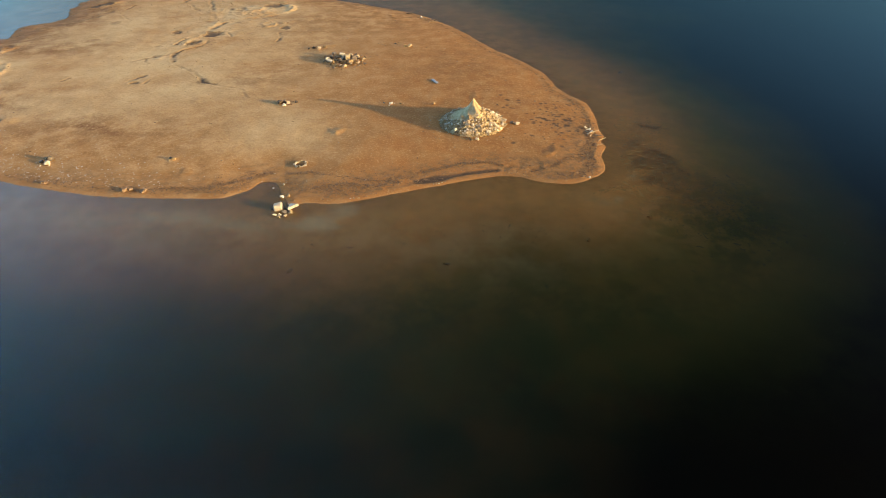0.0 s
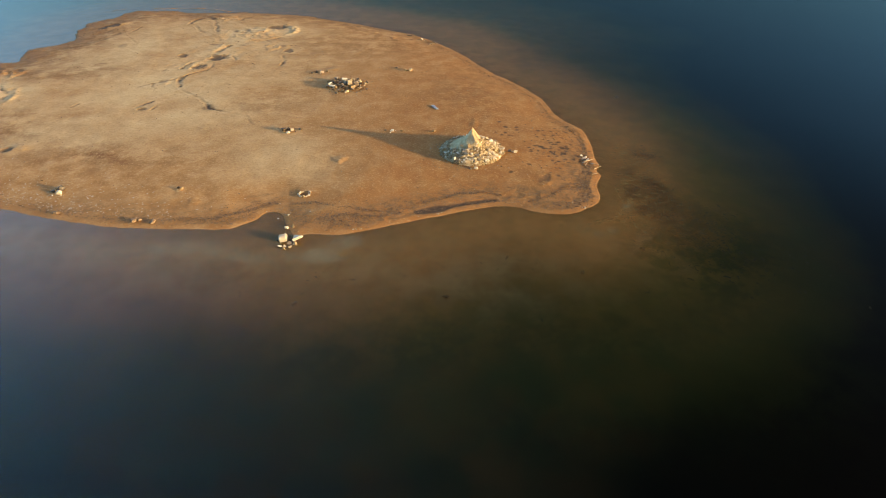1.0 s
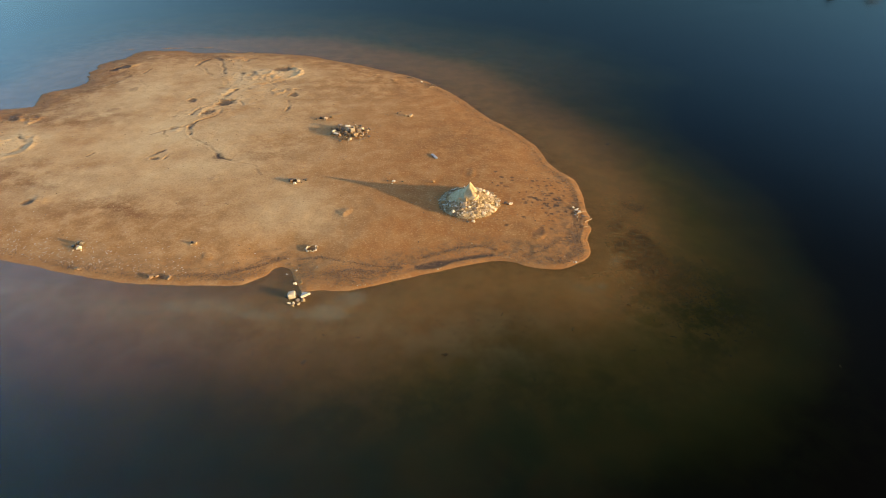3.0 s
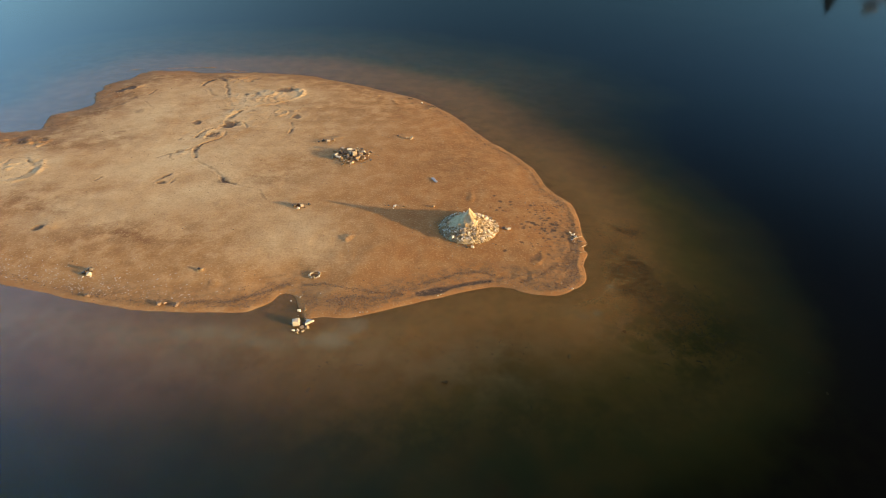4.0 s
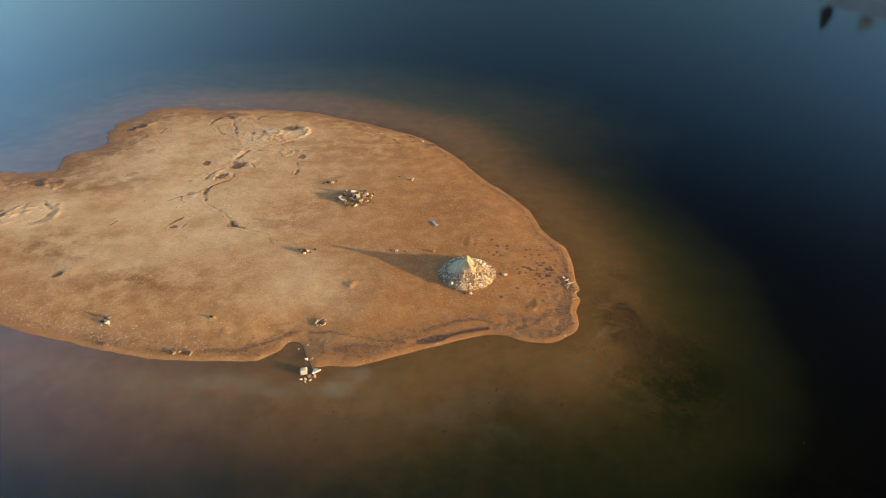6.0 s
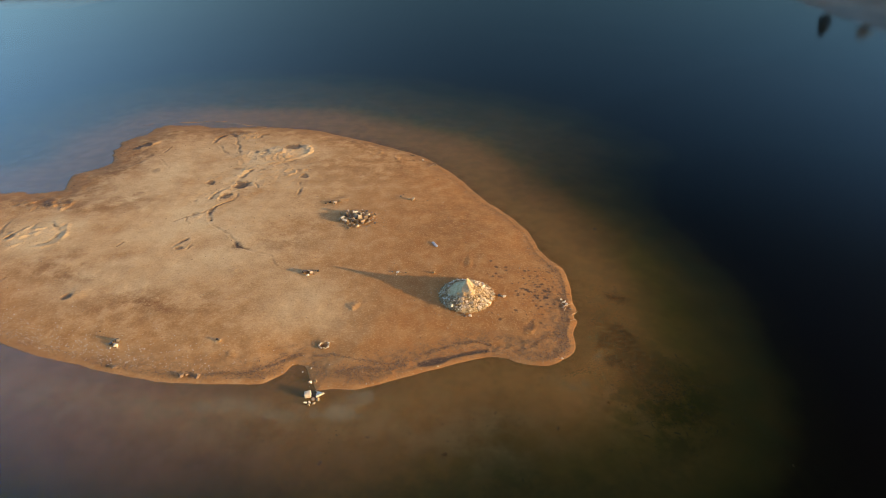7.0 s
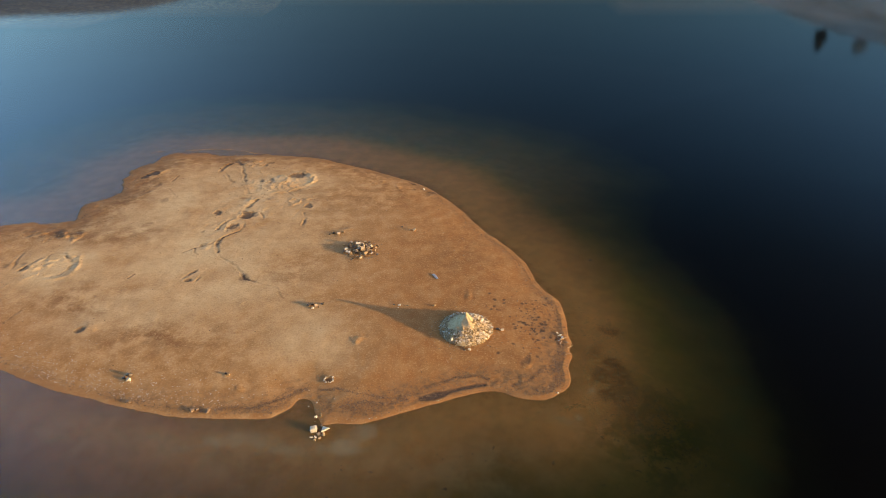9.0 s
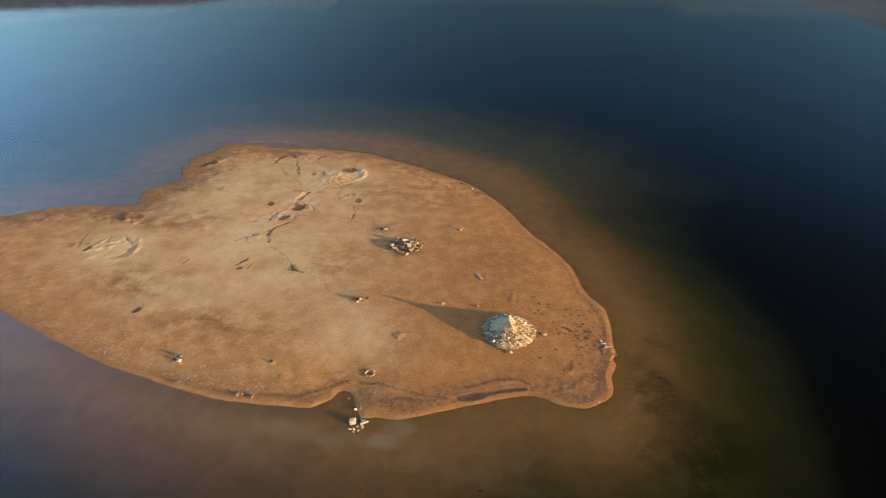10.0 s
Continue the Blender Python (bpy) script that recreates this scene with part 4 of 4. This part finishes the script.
# -- small groups of stones on the sand --
def stone_group(x, y, seed, label, stones):
    """stones: dx, dy, width, depth, height, turn, material."""
    rng = random.Random(seed)
    base = thing("stone_group", x, y, label, "stones")
    for dx, dy, sx, sy, sz, turn, mat in stones:
        bm = stone_bmesh(rng, sx * 1.1, sy * 1.1, sz * 1.1, 16)
        z = ground_at(x + dx, y + dy) - base.location.z + sz * 0.36
        part("stone", finish(bm, "stone", mat), base, pose(dx, dy, z, rng.uniform(-10, 10), rng.uniform(-10, 10), turn))
        for _ in range(2):
            ex, ey, s = dx + rng.gauss(0, 0.22), dy + rng.gauss(0, 0.18), sx * rng.uniform(0.25, 0.5)
            stone_part(base, rng, mat, ex, ey, ground_at(x + ex, y + ey) - base.location.z + s * 0.25, s)
    return base


stone_group(-11.25, 40.45, 31, "two pale blocks and a few dark stones on sand",
            ((0.25, 0.02, 0.40, 0.26, 0.3, 40, BROKEN), (-0.3, 0.05, 0.36, 0.3, 0.34, 10, DARK), (0.05, -0.3, 0.26, 0.2, 0.18, 0, WHITE), (-0.05, 0.25, 0.3, 0.25, 0.3, 70, BROKEN), (0.8, 0.3, 0.24, 0.2, 0.16, 20, DARK)))
stone_group(-23.4, 31.6, 32, "a whitish block beside dark stones on stained sand",
            ((0.12, -0.1, 0.36, 0.34, 0.36, 15, WHITE), (0.05, 0.38, 0.4, 0.3, 0.34, 50, DARK), (-0.28, 0.5, 0.28, 0.25, 0.2, 0, RUBBLE), (-0.32, 0.12, 0.26, 0.22, 0.2, 0, DARK)))
stone_group(-3.1, 53.7, 33, "two pale stones side by side on the sand",
            ((0.1, 0, 0.42, 0.34, 0.32, 20, RUBBLE), (-0.3, 0.05, 0.26, 0.2, 0.2, 0, OCHRE), (-1.2, 0.7, 0.25, 0.2, 0.12, 0, DARK)))
stone_group(-10.9, 53.0, 34, "a few grey stones half sunk in sand",
            ((0, 0, 0.4, 0.3, 0.26, 15, BROKEN), (-0.5, 0.1, 0.3, 0.24, 0.2, 60, BROKEN), (0.4, 0.3, 0.28, 0.26, 0.2, 0, RUBBLE), (-0.9, -0.1, 0.22, 0.2, 0.14, 0, DARK)))
stone_group(-3.7, 40.55, 35, "small pale stones in a row on sand",
            ((0, 0, 0.28, 0.2, 0.16, 10, WHITE), (0.7, -0.05, 0.22, 0.18, 0.13, 0, RUBBLE), (-0.5, 0.1, 0.16, 0.14, 0.1, 0, DARK), (3.0, -0.1, 0.26, 0.2, 0.18, 0, OCHRE)))
stone_group(2.15, 34.75, 36, "a single small whitish stone on sand", ((0, 0, 0.27, 0.22, 0.2, 10, WHITE), (-0.4, 0.02, 0.16, 0.14, 0.1, 0, DARK)))
stone_group(4.95, 37.2, 37, "a whitish stone lying apart from the rubble cone", ((0, 0, 0.34, 0.26, 0.24, 10, WHITE), (-0.4, 0.05, 0.25, 0.2, 0.18, 0, DARK)))
stone_group(-16.0, 32.0, 38, "small brown stones on a sand hump", ((0, 0, 0.24, 0.2, 0.18, 0, OCHRE), (-0.2, 0.1, 0.18, 0.15, 0.12, 0, DARK)))


stone_group(-2.3, 64.0, 39, "a whitish stone near the far water's edge", ((0, 0, 0.26, 0.22, 0.18, 20, WHITE), (0.5, -0.4, 0.16, 0.14, 0.1, 0, OCHRE)))
stone_group(-4.8, 27.85, 54, "a few pale pebbles washed up at the waterline", ((0, 0, 0.12, 0.1, 0.07, 0, RUBBLE), (0.25, 0.1, 0.09, 0.08, 0.05, 0, RUBBLE), (-0.2, 0.02, 0.08, 0.08, 0.05, 0, WHITE)))
stone_group(-0.25, 29.55, 55, "a short string of whitish pebbles at the waterline", ((0, 0, 0.13, 0.1, 0.07, 0, WHITE), (0.2, 0.12, 0.1, 0.09, 0.06, 0, RUBBLE), (-0.25, -0.03, 0.11, 0.09, 0.06, 0, OCHRE), (0.4, 0.22, 0.09, 0.08, 0.05, 0, RUBBLE)))


def fire_ring(x, y):
    rng = random.Random(41)
    base = thing("stone_ring", x, y, "small ring of pale stones round a hollow", "stone ring")
    for k in range(17):
        a = 2 * math.pi * k / 17 + rng.uniform(-0.1, 0.1)
        s = rng.uniform(0.15, 0.24)
        dx, dy = math.cos(a) * 0.35, math.sin(a) * 0.33
        stone_part(base, rng, rng.choice((OCHRE, RUBBLE, RUBBLE, WHITE)), dx, dy, ground_at(x + dx, y + dy) - base.location.z + s * 0.28, s, tilt=15)
    return base


fire_ring(-8.4, 31.55)


def board(x, y):
    rng = random.Random(44)
    base = thing("weathered_board", x, y, "short grey weathered board lying on the sand", "board")
    part("plank", finish(block_bmesh(rng, 0.85, 0.26, 0.05, 0.03), "plank", SLATE), base, pose(0, 0, 0.04, 0, 2, -62))
    part("batten", finish(block_bmesh(rng, 0.25, 0.06, 0.03, 0.03), "batten", SLATE), base, pose(0.14, -0.27, 0.075, 0, 2, 28))
    return base


board(-0.65, 45.0)


# -- the cairn standing in the shallows --
def shallows_cairn(x, y):
    rng = random.Random(51)
    base = thing("shallows_cairn", x, y, "boxy pale stone, pointed white slab and wet stones in shallows", "stones", z=-0.1)
    part("boxy_stone", finish(block_bmesh(rng, 0.46, 0.42, 0.50, 0.05), "boxy_stone", WHITE), base, pose(-0.42, 0.12, 0.13, 3, -4, 8), "squared pale ochre stone")
    bm = bmesh.new()
    for px, py in ((0.0, -0.2), (0.58, 0.02), (0.06, 0.22)):
        for z in (0, 0.16):
            bm.verts.new((px, py, z))
    bmesh.ops.convex_hull(bm, input=bm.verts)
    bmesh.ops.bevel(bm, geom=list(bm.edges), offset=0.025, segments=1, affect="EDGES")
    part("pointed_slab", finish(bm, "pointed_slab", WHITE), base, pose(0.18, 0.05, 0.2, 8, -16, -4), "pointed whitish slab")
    for dx, dy, s, mat in ((-0.22, -0.42, 0.34, WHITE), (0.08, -0.5, 0.3, RUBBLE), (-0.48, -0.5, 0.3, WHITE), (0.1, 0.1, 0.44, DARK), (0.2, 0.35, 0.34, BROKEN), (0.02, 0.5, 0.32, DARK),
                           (-0.05, -0.15, 0.4, BROKEN), (-0.72, 0.1, 0.26, DARK), (0.3, -0.2, 0.35, RUBBLE), (-0.2, -0.7, 0.25, OCHRE)):
        stone_part(base, rng, mat, dx, dy, 0.08 + rng.uniform(0, 0.05), s, tilt=15)
    return base


shallows_cairn(-8.25, 26.75)
stone_group(-8.75, 28.05, 52, "small whitish stones at the inlet's edge", ((0, 0, 0.22, 0.2, 0.18, 0, WHITE), (0.35, 0.05, 0.2, 0.18, 0.15, 0, RUBBLE), (-0.15, 1.3, 0.14, 0.12, 0.1, 0, WHITE), (-0.7, 1.0, 0.12, 0.1, 0.1, 0, WHITE)))
stone_group(8.42, 30.32, 53, "a small white stone at the water's edge", ((0, 0, 0.15, 0.13, 0.11, 0, WHITE), (-0.4, 0.05, 0.1, 0.1, 0.07, 0, BROKEN)))


for sx, sy, ss in ((-4.5, 23.7, 0.4), (7.2, 24.3, 0.4), (0.2, 22.5, 0.5), (-7.0, 21.7, 0.35), (3.4, 25.5, 0.3), (10.8, 26.4, 0.35), (14.6, 48.5, 0.5)):
    sunk = thing("sunken_stone", sx, sy, "dark stone just under the brown lake water", "stone", "stones under the water", z=-0.02 - 0.3 * ss)
    stone_part(sunk, random.Random(int(sx * 7 + 90)), DARK, 0, 0, 0, ss, tilt=12)


# -- driftwood on the eastern corner --
def stick_bmesh(rng, length, thick, bend):
    bm, rows, last = bmesh.new(), 7, None
    for i in range(rows + 1):
        t = i / rows
        r = thick * (1 - 0.7 * t)
        c = Vector((length * t, bend * math.sin(t * 3), rng.uniform(-0.3, 0.3) * thick))
        ring = [bm.verts.new(c + Vector((0, r * math.cos(a), r * math.sin(a)))) for a in (0, 1.26, 2.51, 3.77, 5.03)]
        if last:
            for j in range(5):
                bm.faces.new((last[j], ring[j], ring[(j + 1) % 5], last[(j + 1) % 5]))
        last = ring
        if i in (0, rows):
            bm.faces.new(ring)
    return bm


def driftwood(x, y):
    rng = random.Random(61)
    base = thing("driftwood", x, y, "bleached driftwood tangle with pale bark on the shore", "driftwood")
    for dx, dy, length, thick, turn, lift in ((-0.3, 0.2, 0.7, 0.05, 20, 5), (0.0, -0.1, 0.6, 0.04, -25, 4), (-0.4, -0.4, 0.5, 0.035, 60, 6), (0.1, -0.8, 0.6, 0.03, 30, 7), (-0.5, 0.5, 0.5, 0.035, -70, 4), (0.0, 0.3, 0.4, 0.03, 110, 3), (-0.2, -1.6, 0.5, 0.025, 15, 5)):
        part("stick", finish(stick_bmesh(rng, length, thick, rng.uniform(-0.05, 0.05)), "stick", DRIFT), base, pose(dx, dy, ground_at(x + dx, y + dy) - base.location.z + thick * 0.8, 0, -lift, turn))
    for dx, dy, s in ((-0.25, 0.75, 0.36), (-0.1, 0.5, 0.3), (-0.45, 0.05, 0.22), (-0.4, 1.0, 0.25)):
        stone_part(base, rng, WHITE, dx, dy, ground_at(x + dx, y + dy) - base.location.z + s * 0.12, s, "bark_piece", 12)
    return base


driftwood(9.85, 36.0)


def drift_log(x, y, seed, length, turn):
    """A short washed-up log with a stub of a branch."""
    rng = random.Random(seed)
    base = thing("drift_log", x, y, "short weathered log washed up on the far beach", "driftwood", "logs on the far beach")
    part("trunk", finish(stick_bmesh(rng, length, 0.065, 0.05), "trunk", WOOD), base, pose(0, 0, 0.05, 0, -1, turn))
    part("branch_stub", finish(stick_bmesh(rng, 0.4 * length, 0.035, 0.02), "branch_stub", WOOD), base, pose(0.3 * math.cos(radians(turn)), 0.3 * math.sin(radians(turn)), 0.09, 0, -12, turn + 40))
    return base


drift_log(-3.9, 65.6, 66, 0.9, -35)
drift_log(-1.5, 62.2, 67, 0.8, 15)
drift_log(-1.2, 63.2, 68, 0.8, -50)


def dry_clump(x, y, seed, high):
    """A low brown stump of roots with a few twigs sticking out of it."""
    rng = random.Random(seed)
    base = thing("driftwood_clump", x, y, "low brown clump of roots and dry twigs on the near beach", "driftwood", "clumps on the near beach")
    for k in range(3):
        part("root", finish(stone_bmesh(rng, high * 1.5, high * 0.9, high * 0.8, 16), "root", WOOD), base, pose(rng.gauss(0, 0.14), rng.gauss(0, 0.08), high * 0.25, 8, -6, k * 70))
    for k in range(9):
        part("twig", finish(stick_bmesh(rng, high * rng.uniform(1.0, 1.9), high * 0.05, rng.uniform(-0.06, 0.06)), "twig", WOOD), base,
             pose(rng.gauss(0, 0.12), rng.gauss(0, 0.06), high * 0.2, 0, -rng.uniform(0, 28), k * 137))
    return base


dry_clump(-22.35, 29.4, 63, 0.22)
dry_clump(-17.5, 28.55, 64, 0.26)
dry_clump(-16.45, 28.55, 65, 0.22)


# -- loose stuff on the sand --
def scatter(name, label, category, material, count, place, size, seed, flat=0.6, corners=7, rise=0.2, longest=1.8, over=None, level=None):
    """Many small bits in one mesh, each dropped on the ground where place() says."""
    rng = random.Random(seed)
    shapes = []
    for _ in range(6):
        bm = stone_bmesh(rng, 1, 1, 1, corners)
        bm.verts.index_update()
        shapes.append((np.array([v.co[:] for v in bm.verts]), [[v.index for v in f.verts] for f in bm.faces]))
        bm.free()
    verts, faces, n = [], [], 0
    while count:
        x, y = place(rng)
        g = ground_at(x, y) if level is None else level
        if level is None and g < 0.01 or level is not None and ground_at(x, y) > level - 0.03:
            count -= 1
            continue
        count -= 1
        g += over(x, y) if over else 0.0
        co, fs = rng.choice(shapes)
        s, lon = size(rng), rng.uniform(1, longest)
        a = rng.uniform(0, 6.28)
        p = co * (s * lon, s, s * flat)
        p = np.stack([p[:, 0] * math.cos(a) - p[:, 1] * math.sin(a) + x, p[:, 0] * math.sin(a) + p[:, 1] * math.cos(a) + y, p[:, 2] + g + s * flat * rise], 1)
        verts.extend(p.tolist())
        faces.extend([[i + n for i in f] for f in fs])
        n += len(co)
    me = bpy.data.meshes.new(name)
    me.from_pydata(verts, [], faces)
    me.materials.append(material)
    return tagged(new(name, me), label, category, kind="stuff")


scatter("pebbles", "loose pale and brown pebbles strewn over the sand", "pebbles", PEBBLE, 1900,
        lambda r: (r.uniform(-46, 10), r.uniform(28, 74)), lambda r: 0.03 + 0.10 * r.random() ** 3, 71, 0.6)
def on_cone(x, y):
    dx, dy = x - 1.98, y - 37.32
    return max(cone_height(math.hypot(dx, dy), math.atan2(dy, dx)), 0.0)


def flank(r):
    a = r.uniform(0, 6.283)
    bare = 1.15 - 0.6 * math.cos(a + 0.45)
    q = bare + (2.12 - bare) * r.random() ** 0.7 + r.gauss(0, 0.08)
    return 1.98 + math.cos(a) * q, 37.32 + math.sin(a) * q


scatter("cone_chips", "small rubble chips filling the flanks of the cone", "gravel", CHIPS, 4600,
        flank, lambda r: r.uniform(0.06, 0.15), 79, 0.8, over=on_cone)
scatter("cone_gravel", "loose gravel round the foot of the rubble cone", "gravel", PEBBLE, 420,
        lambda r: (2.0 + r.gauss(0, 1.4), 37.2 + r.gauss(0, 1.3)), lambda r: r.uniform(0.04, 0.12), 72)
scatter("heap_gravel", "crumbs of masonry round the low heap", "gravel", PEBBLE, 260,
        lambda r: (-8.0 + r.gauss(0, 1.1), 49.4 + r.gauss(0, 0.9)), lambda r: r.uniform(0.04, 0.12), 73)


def front_band(r):
    t = r.random()
    x = -13 + 22 * t
    y0 = 28.3 + (1.9 * smooth(np.array(x), -8, 3)) - 0.4 * smooth(np.array(x), 4, 9)
    return x, float(y0) + abs(r.gauss(0, 1.0)) + 0.1


scatter("shore_litter", "dark dry weed and twigs washed along the beach", "litter", LITTER, 2400, front_band, lambda r: r.uniform(0.015, 0.055), 74, 0.35, 7, 0.2, 6.0)
scatter("corner_litter", "dark dry weed lying on the eastern beach", "litter", LITTER, 220,
        lambda r: (9.1 + r.gauss(0, 0.5), r.uniform(30.5, 42)), lambda r: r.uniform(0.03, 0.11), 75, 0.4)
scatter("chalky_flecks", "chalky white flecks spattered on the near beach", "flecks", FLECK, 1000,
        lambda r: (lambda x: (x, 28.3 + 0.0115 * (x + 14) ** 2 + 0.5 + abs(r.gauss(0, 1.5))))(r.gauss(-26, 6)), lambda r: 0.03 + 0.085 * r.random() ** 2, 76, 0.08, 9, 0.25, 2.6)


# -- trees on the far bank --
def tree(x, y, high, wide, material, seed, pointed):
    rng = random.Random(seed)
    g = ground_at(x, y)
    base = thing("conifer" if pointed else "broad_tree", x, y, "dark pointed conifer on the far bank" if pointed else "broad leafy tree on the far bank", "tree", "trees on the far bank")
    bm = stick_bmesh(rng, high * (0.8 if pointed else 0.7), high * 0.022, high * 0.01)
    part("trunk", finish(bm, "trunk", BARK), base, pose(0, 0, -0.3, 0, -90, 0))
    for k in range(6):
        part("limb", finish(stick_bmesh(rng, wide * 0.42, high * 0.008, 0.2), "limb", BARK), base, pose(0, 0, high * (0.25 + 0.09 * k), 0, -35, k * 137))
    bm = bmesh.new()
    for _ in range(1100):
        t = rng.random() ** (1.1 if pointed else 0.9)
        z = high * (0.14 + 0.86 * t)
        env = (1 - t) ** 0.55 * min(1.0, 0.45 + 1.4 * t) if pointed else math.sin(math.pi * min(1, 0.12 + 0.88 * t)) ** 0.6
        a = rng.uniform(0, 6.28)
        lobe = 0.75 + 0.25 * math.sin(3 * a + 5 * t)
        r = wide / 2 * env * lobe * math.sqrt(rng.random()) + 0.1
        c = Vector((r * math.cos(a), r * math.sin(a), z))
        s = high * rng.uniform(0.025, 0.055)
        pts = [c + Vector((rng.uniform(-s, s), rng.uniform(-s, s), rng.uniform(-s, s))) for _ in range(4)]
        vs = [bm.verts.new(p) for p in pts]
        for f in ((0, 1, 2), (0, 2, 3), (0, 3, 1), (1, 3, 2)):
            bm.faces.new([vs[i] for i in f])
    part("crown", finish(bm, "crown", material), base)
    return base


for az, dist, high, wide, mat, pointed in ((31.3, 418, 12.5, 11.5, LEAF, True), (34.0, 412, 8, 11, HAZY_LEAF, False)):
    tree(dist * math.sin(radians(az)), dist * math.cos(radians(az)), high, wide, mat, int(az * 10), pointed)
scatter("trodden_clods", "dark reddish clods kicked up on trodden sand", "clods", LITTER, 170,
        lambda r: (r.gauss(8.0, 1.3), r.gauss(38.2, 2.2)), lambda r: r.uniform(0.05, 0.14), 77, 0.4)
scatter("pale_clods", "crumbled pale sand clods round the dug ground", "clods", PEBBLE, 420,
        lambda r: (lambda c: (c[0] + r.gauss(0, 1.8), c[1] + r.gauss(0, 1.5)))(r.choice(((-22, 55), (-17, 61), (-25, 71), (-38, 47), (-40, 53), (-36.5, 67), (-21, 63)))),
        lambda r: r.uniform(0.04, 0.13), 78, 0.5)


def shore_band(stretch, inland, spread):
    """A picker of places along a stretch of the shoreline, some way inland."""
    line = np.array(stretch, float)

    def place(r):
        k = r.randint(0, len(line) - 2)
        a, b = line[k], line[k + 1]
        e = (b - a) / max(float(np.hypot(*(b - a))), 1e-6)
        p = a + (b - a) * r.random() + np.array((e[1], -e[0])) * (inland + r.gauss(0, spread))
        return float(p[0]), float(p[1])
    return place


scatter("eastern_wrack", "dark weed and twigs in a line along the eastern shore", "litter", LITTER, 900, shore_band(FAR_SHORE[-6:] + EAST_SHORE, 0.75, 0.2), lambda r: r.uniform(0.03, 0.11), 81, 0.45, 7, 0.2, 3.2)
scatter("shore_pebbles", "pale pebbles and crumbs along the water's edge", "pebbles", PEBBLE, 700, shore_band(EAST_SHORE + NEAR_SHORE, 0.3, 0.2), lambda r: 0.02 + 0.05 * r.random() ** 2, 82, 0.5)
scatter("far_wrack", "dark wet weed along the far shore", "litter", LITTER, 700, shore_band(WEST_SHORE[8:] + FAR_SHORE[:-6], 0.6, 0.4), lambda r: r.uniform(0.03, 0.12), 83, 0.35, 7, 0.2, 3.0)
scatter("western_wrack", "thin dark line of weed and crumbs along the near beach", "litter", LITTER, 1100, shore_band(NEAR_SHORE[-3:] + WEST_BEACH, 0.7, 0.22), lambda r: r.uniform(0.02, 0.09), 84, 0.4, 7, 0.2, 4.0)

for k, line in enumerate((
        [(-1.5, 30.6), (-0.1, 31.2), (1.2, 31.8), (2.7, 32), (3.6, 31.6)],
        [(-9.1, 30.5), (-7.5, 30.6), (-5.4, 30), (-3.3, 29.7), (-1.7, 30.3)],
        [(-13.9, 28.6), (-12.5, 29.2), (-11.4, 29.7), (-10.6, 30.6), (-9.8, 30.6)],
        [(-16, 28.8), (-14.8, 28.9), (-13.2, 28.8), (-12.1, 29.3)],
        [(5.1, 30.9), (6.6, 31.6), (7.4, 32.4), (8.8, 33)],
        [(-7.2, 28.9), (-5.7, 29.3), (-3.7, 29.2), (-2.5, 29.6)],
        [(9.9, 40.4), (9.9, 38.4), (9.5, 36.2), (8.8, 33.5), (8.8, 32.3)])):
    scatter("strand_line", "thin curved line of dark twigs and dry weed left by the water", "litter", LITTER, 70 * len(line), shore_band(line, 0.0, 0.09), lambda r: r.uniform(0.02, 0.07), 90 + k, 0.5, 7, 0.3, 5.0)
scatter("weed_mat", "matted dark dry weed on the near beach", "litter", LITTER, 600, lambda r: (r.gauss(-5.6, 1.0), r.gauss(28.75, 0.4)), lambda r: r.uniform(0.02, 0.07), 97, 0.5, 7, 0.3, 4.0)
scatter("corner_weed_mat", "matted dark dry weed inside the eastern corner", "litter", LITTER, 300, lambda r: (r.gauss(8.7, 0.4), r.gauss(32.9, 0.7)), lambda r: r.uniform(0.02, 0.08), 98, 0.5, 7, 0.3, 4.0)


def weed_bed(r):
    """A place in one of the weed beds off the eastern corner."""
    x0, y0, sx, sy = r.choice(((15.2, 26.6, 1.7, 2.1), (15.2, 26.6, 1.7, 2.1), (14.2, 28.2, 1.6, 1.6), (13.9, 37.4, 0.5, 0.7), (13.1, 33.6, 0.6, 0.9), (12.2, 35.5, 0.8, 2.6), (12.6, 30.6, 1.2, 1.2), (11, 32.5, 0.6, 2.0), (8.3, 29.1, 1.3, 0.2)))
    return r.gauss(x0, sx), r.gauss(y0, sy)


scatter("weed_beds", "dark olive weed tufts just under the brown water", "weed", WEED, 2600, weed_bed, lambda r: 0.04 + 0.12 * r.random() ** 2, 101, 0.25, 9, 0.0, 2.5, level=-0.045)
scatter("sunken_litter", "dark specks of sunken twigs and leaves in the shallows", "litter", WEED, 260, lambda r: (r.uniform(-16, 12), r.gauss(24.5, 2.5)), lambda r: 0.03 + 0.07 * r.random() ** 2, 102, 0.3, 8, 0.0, 3.0, level=-0.05)
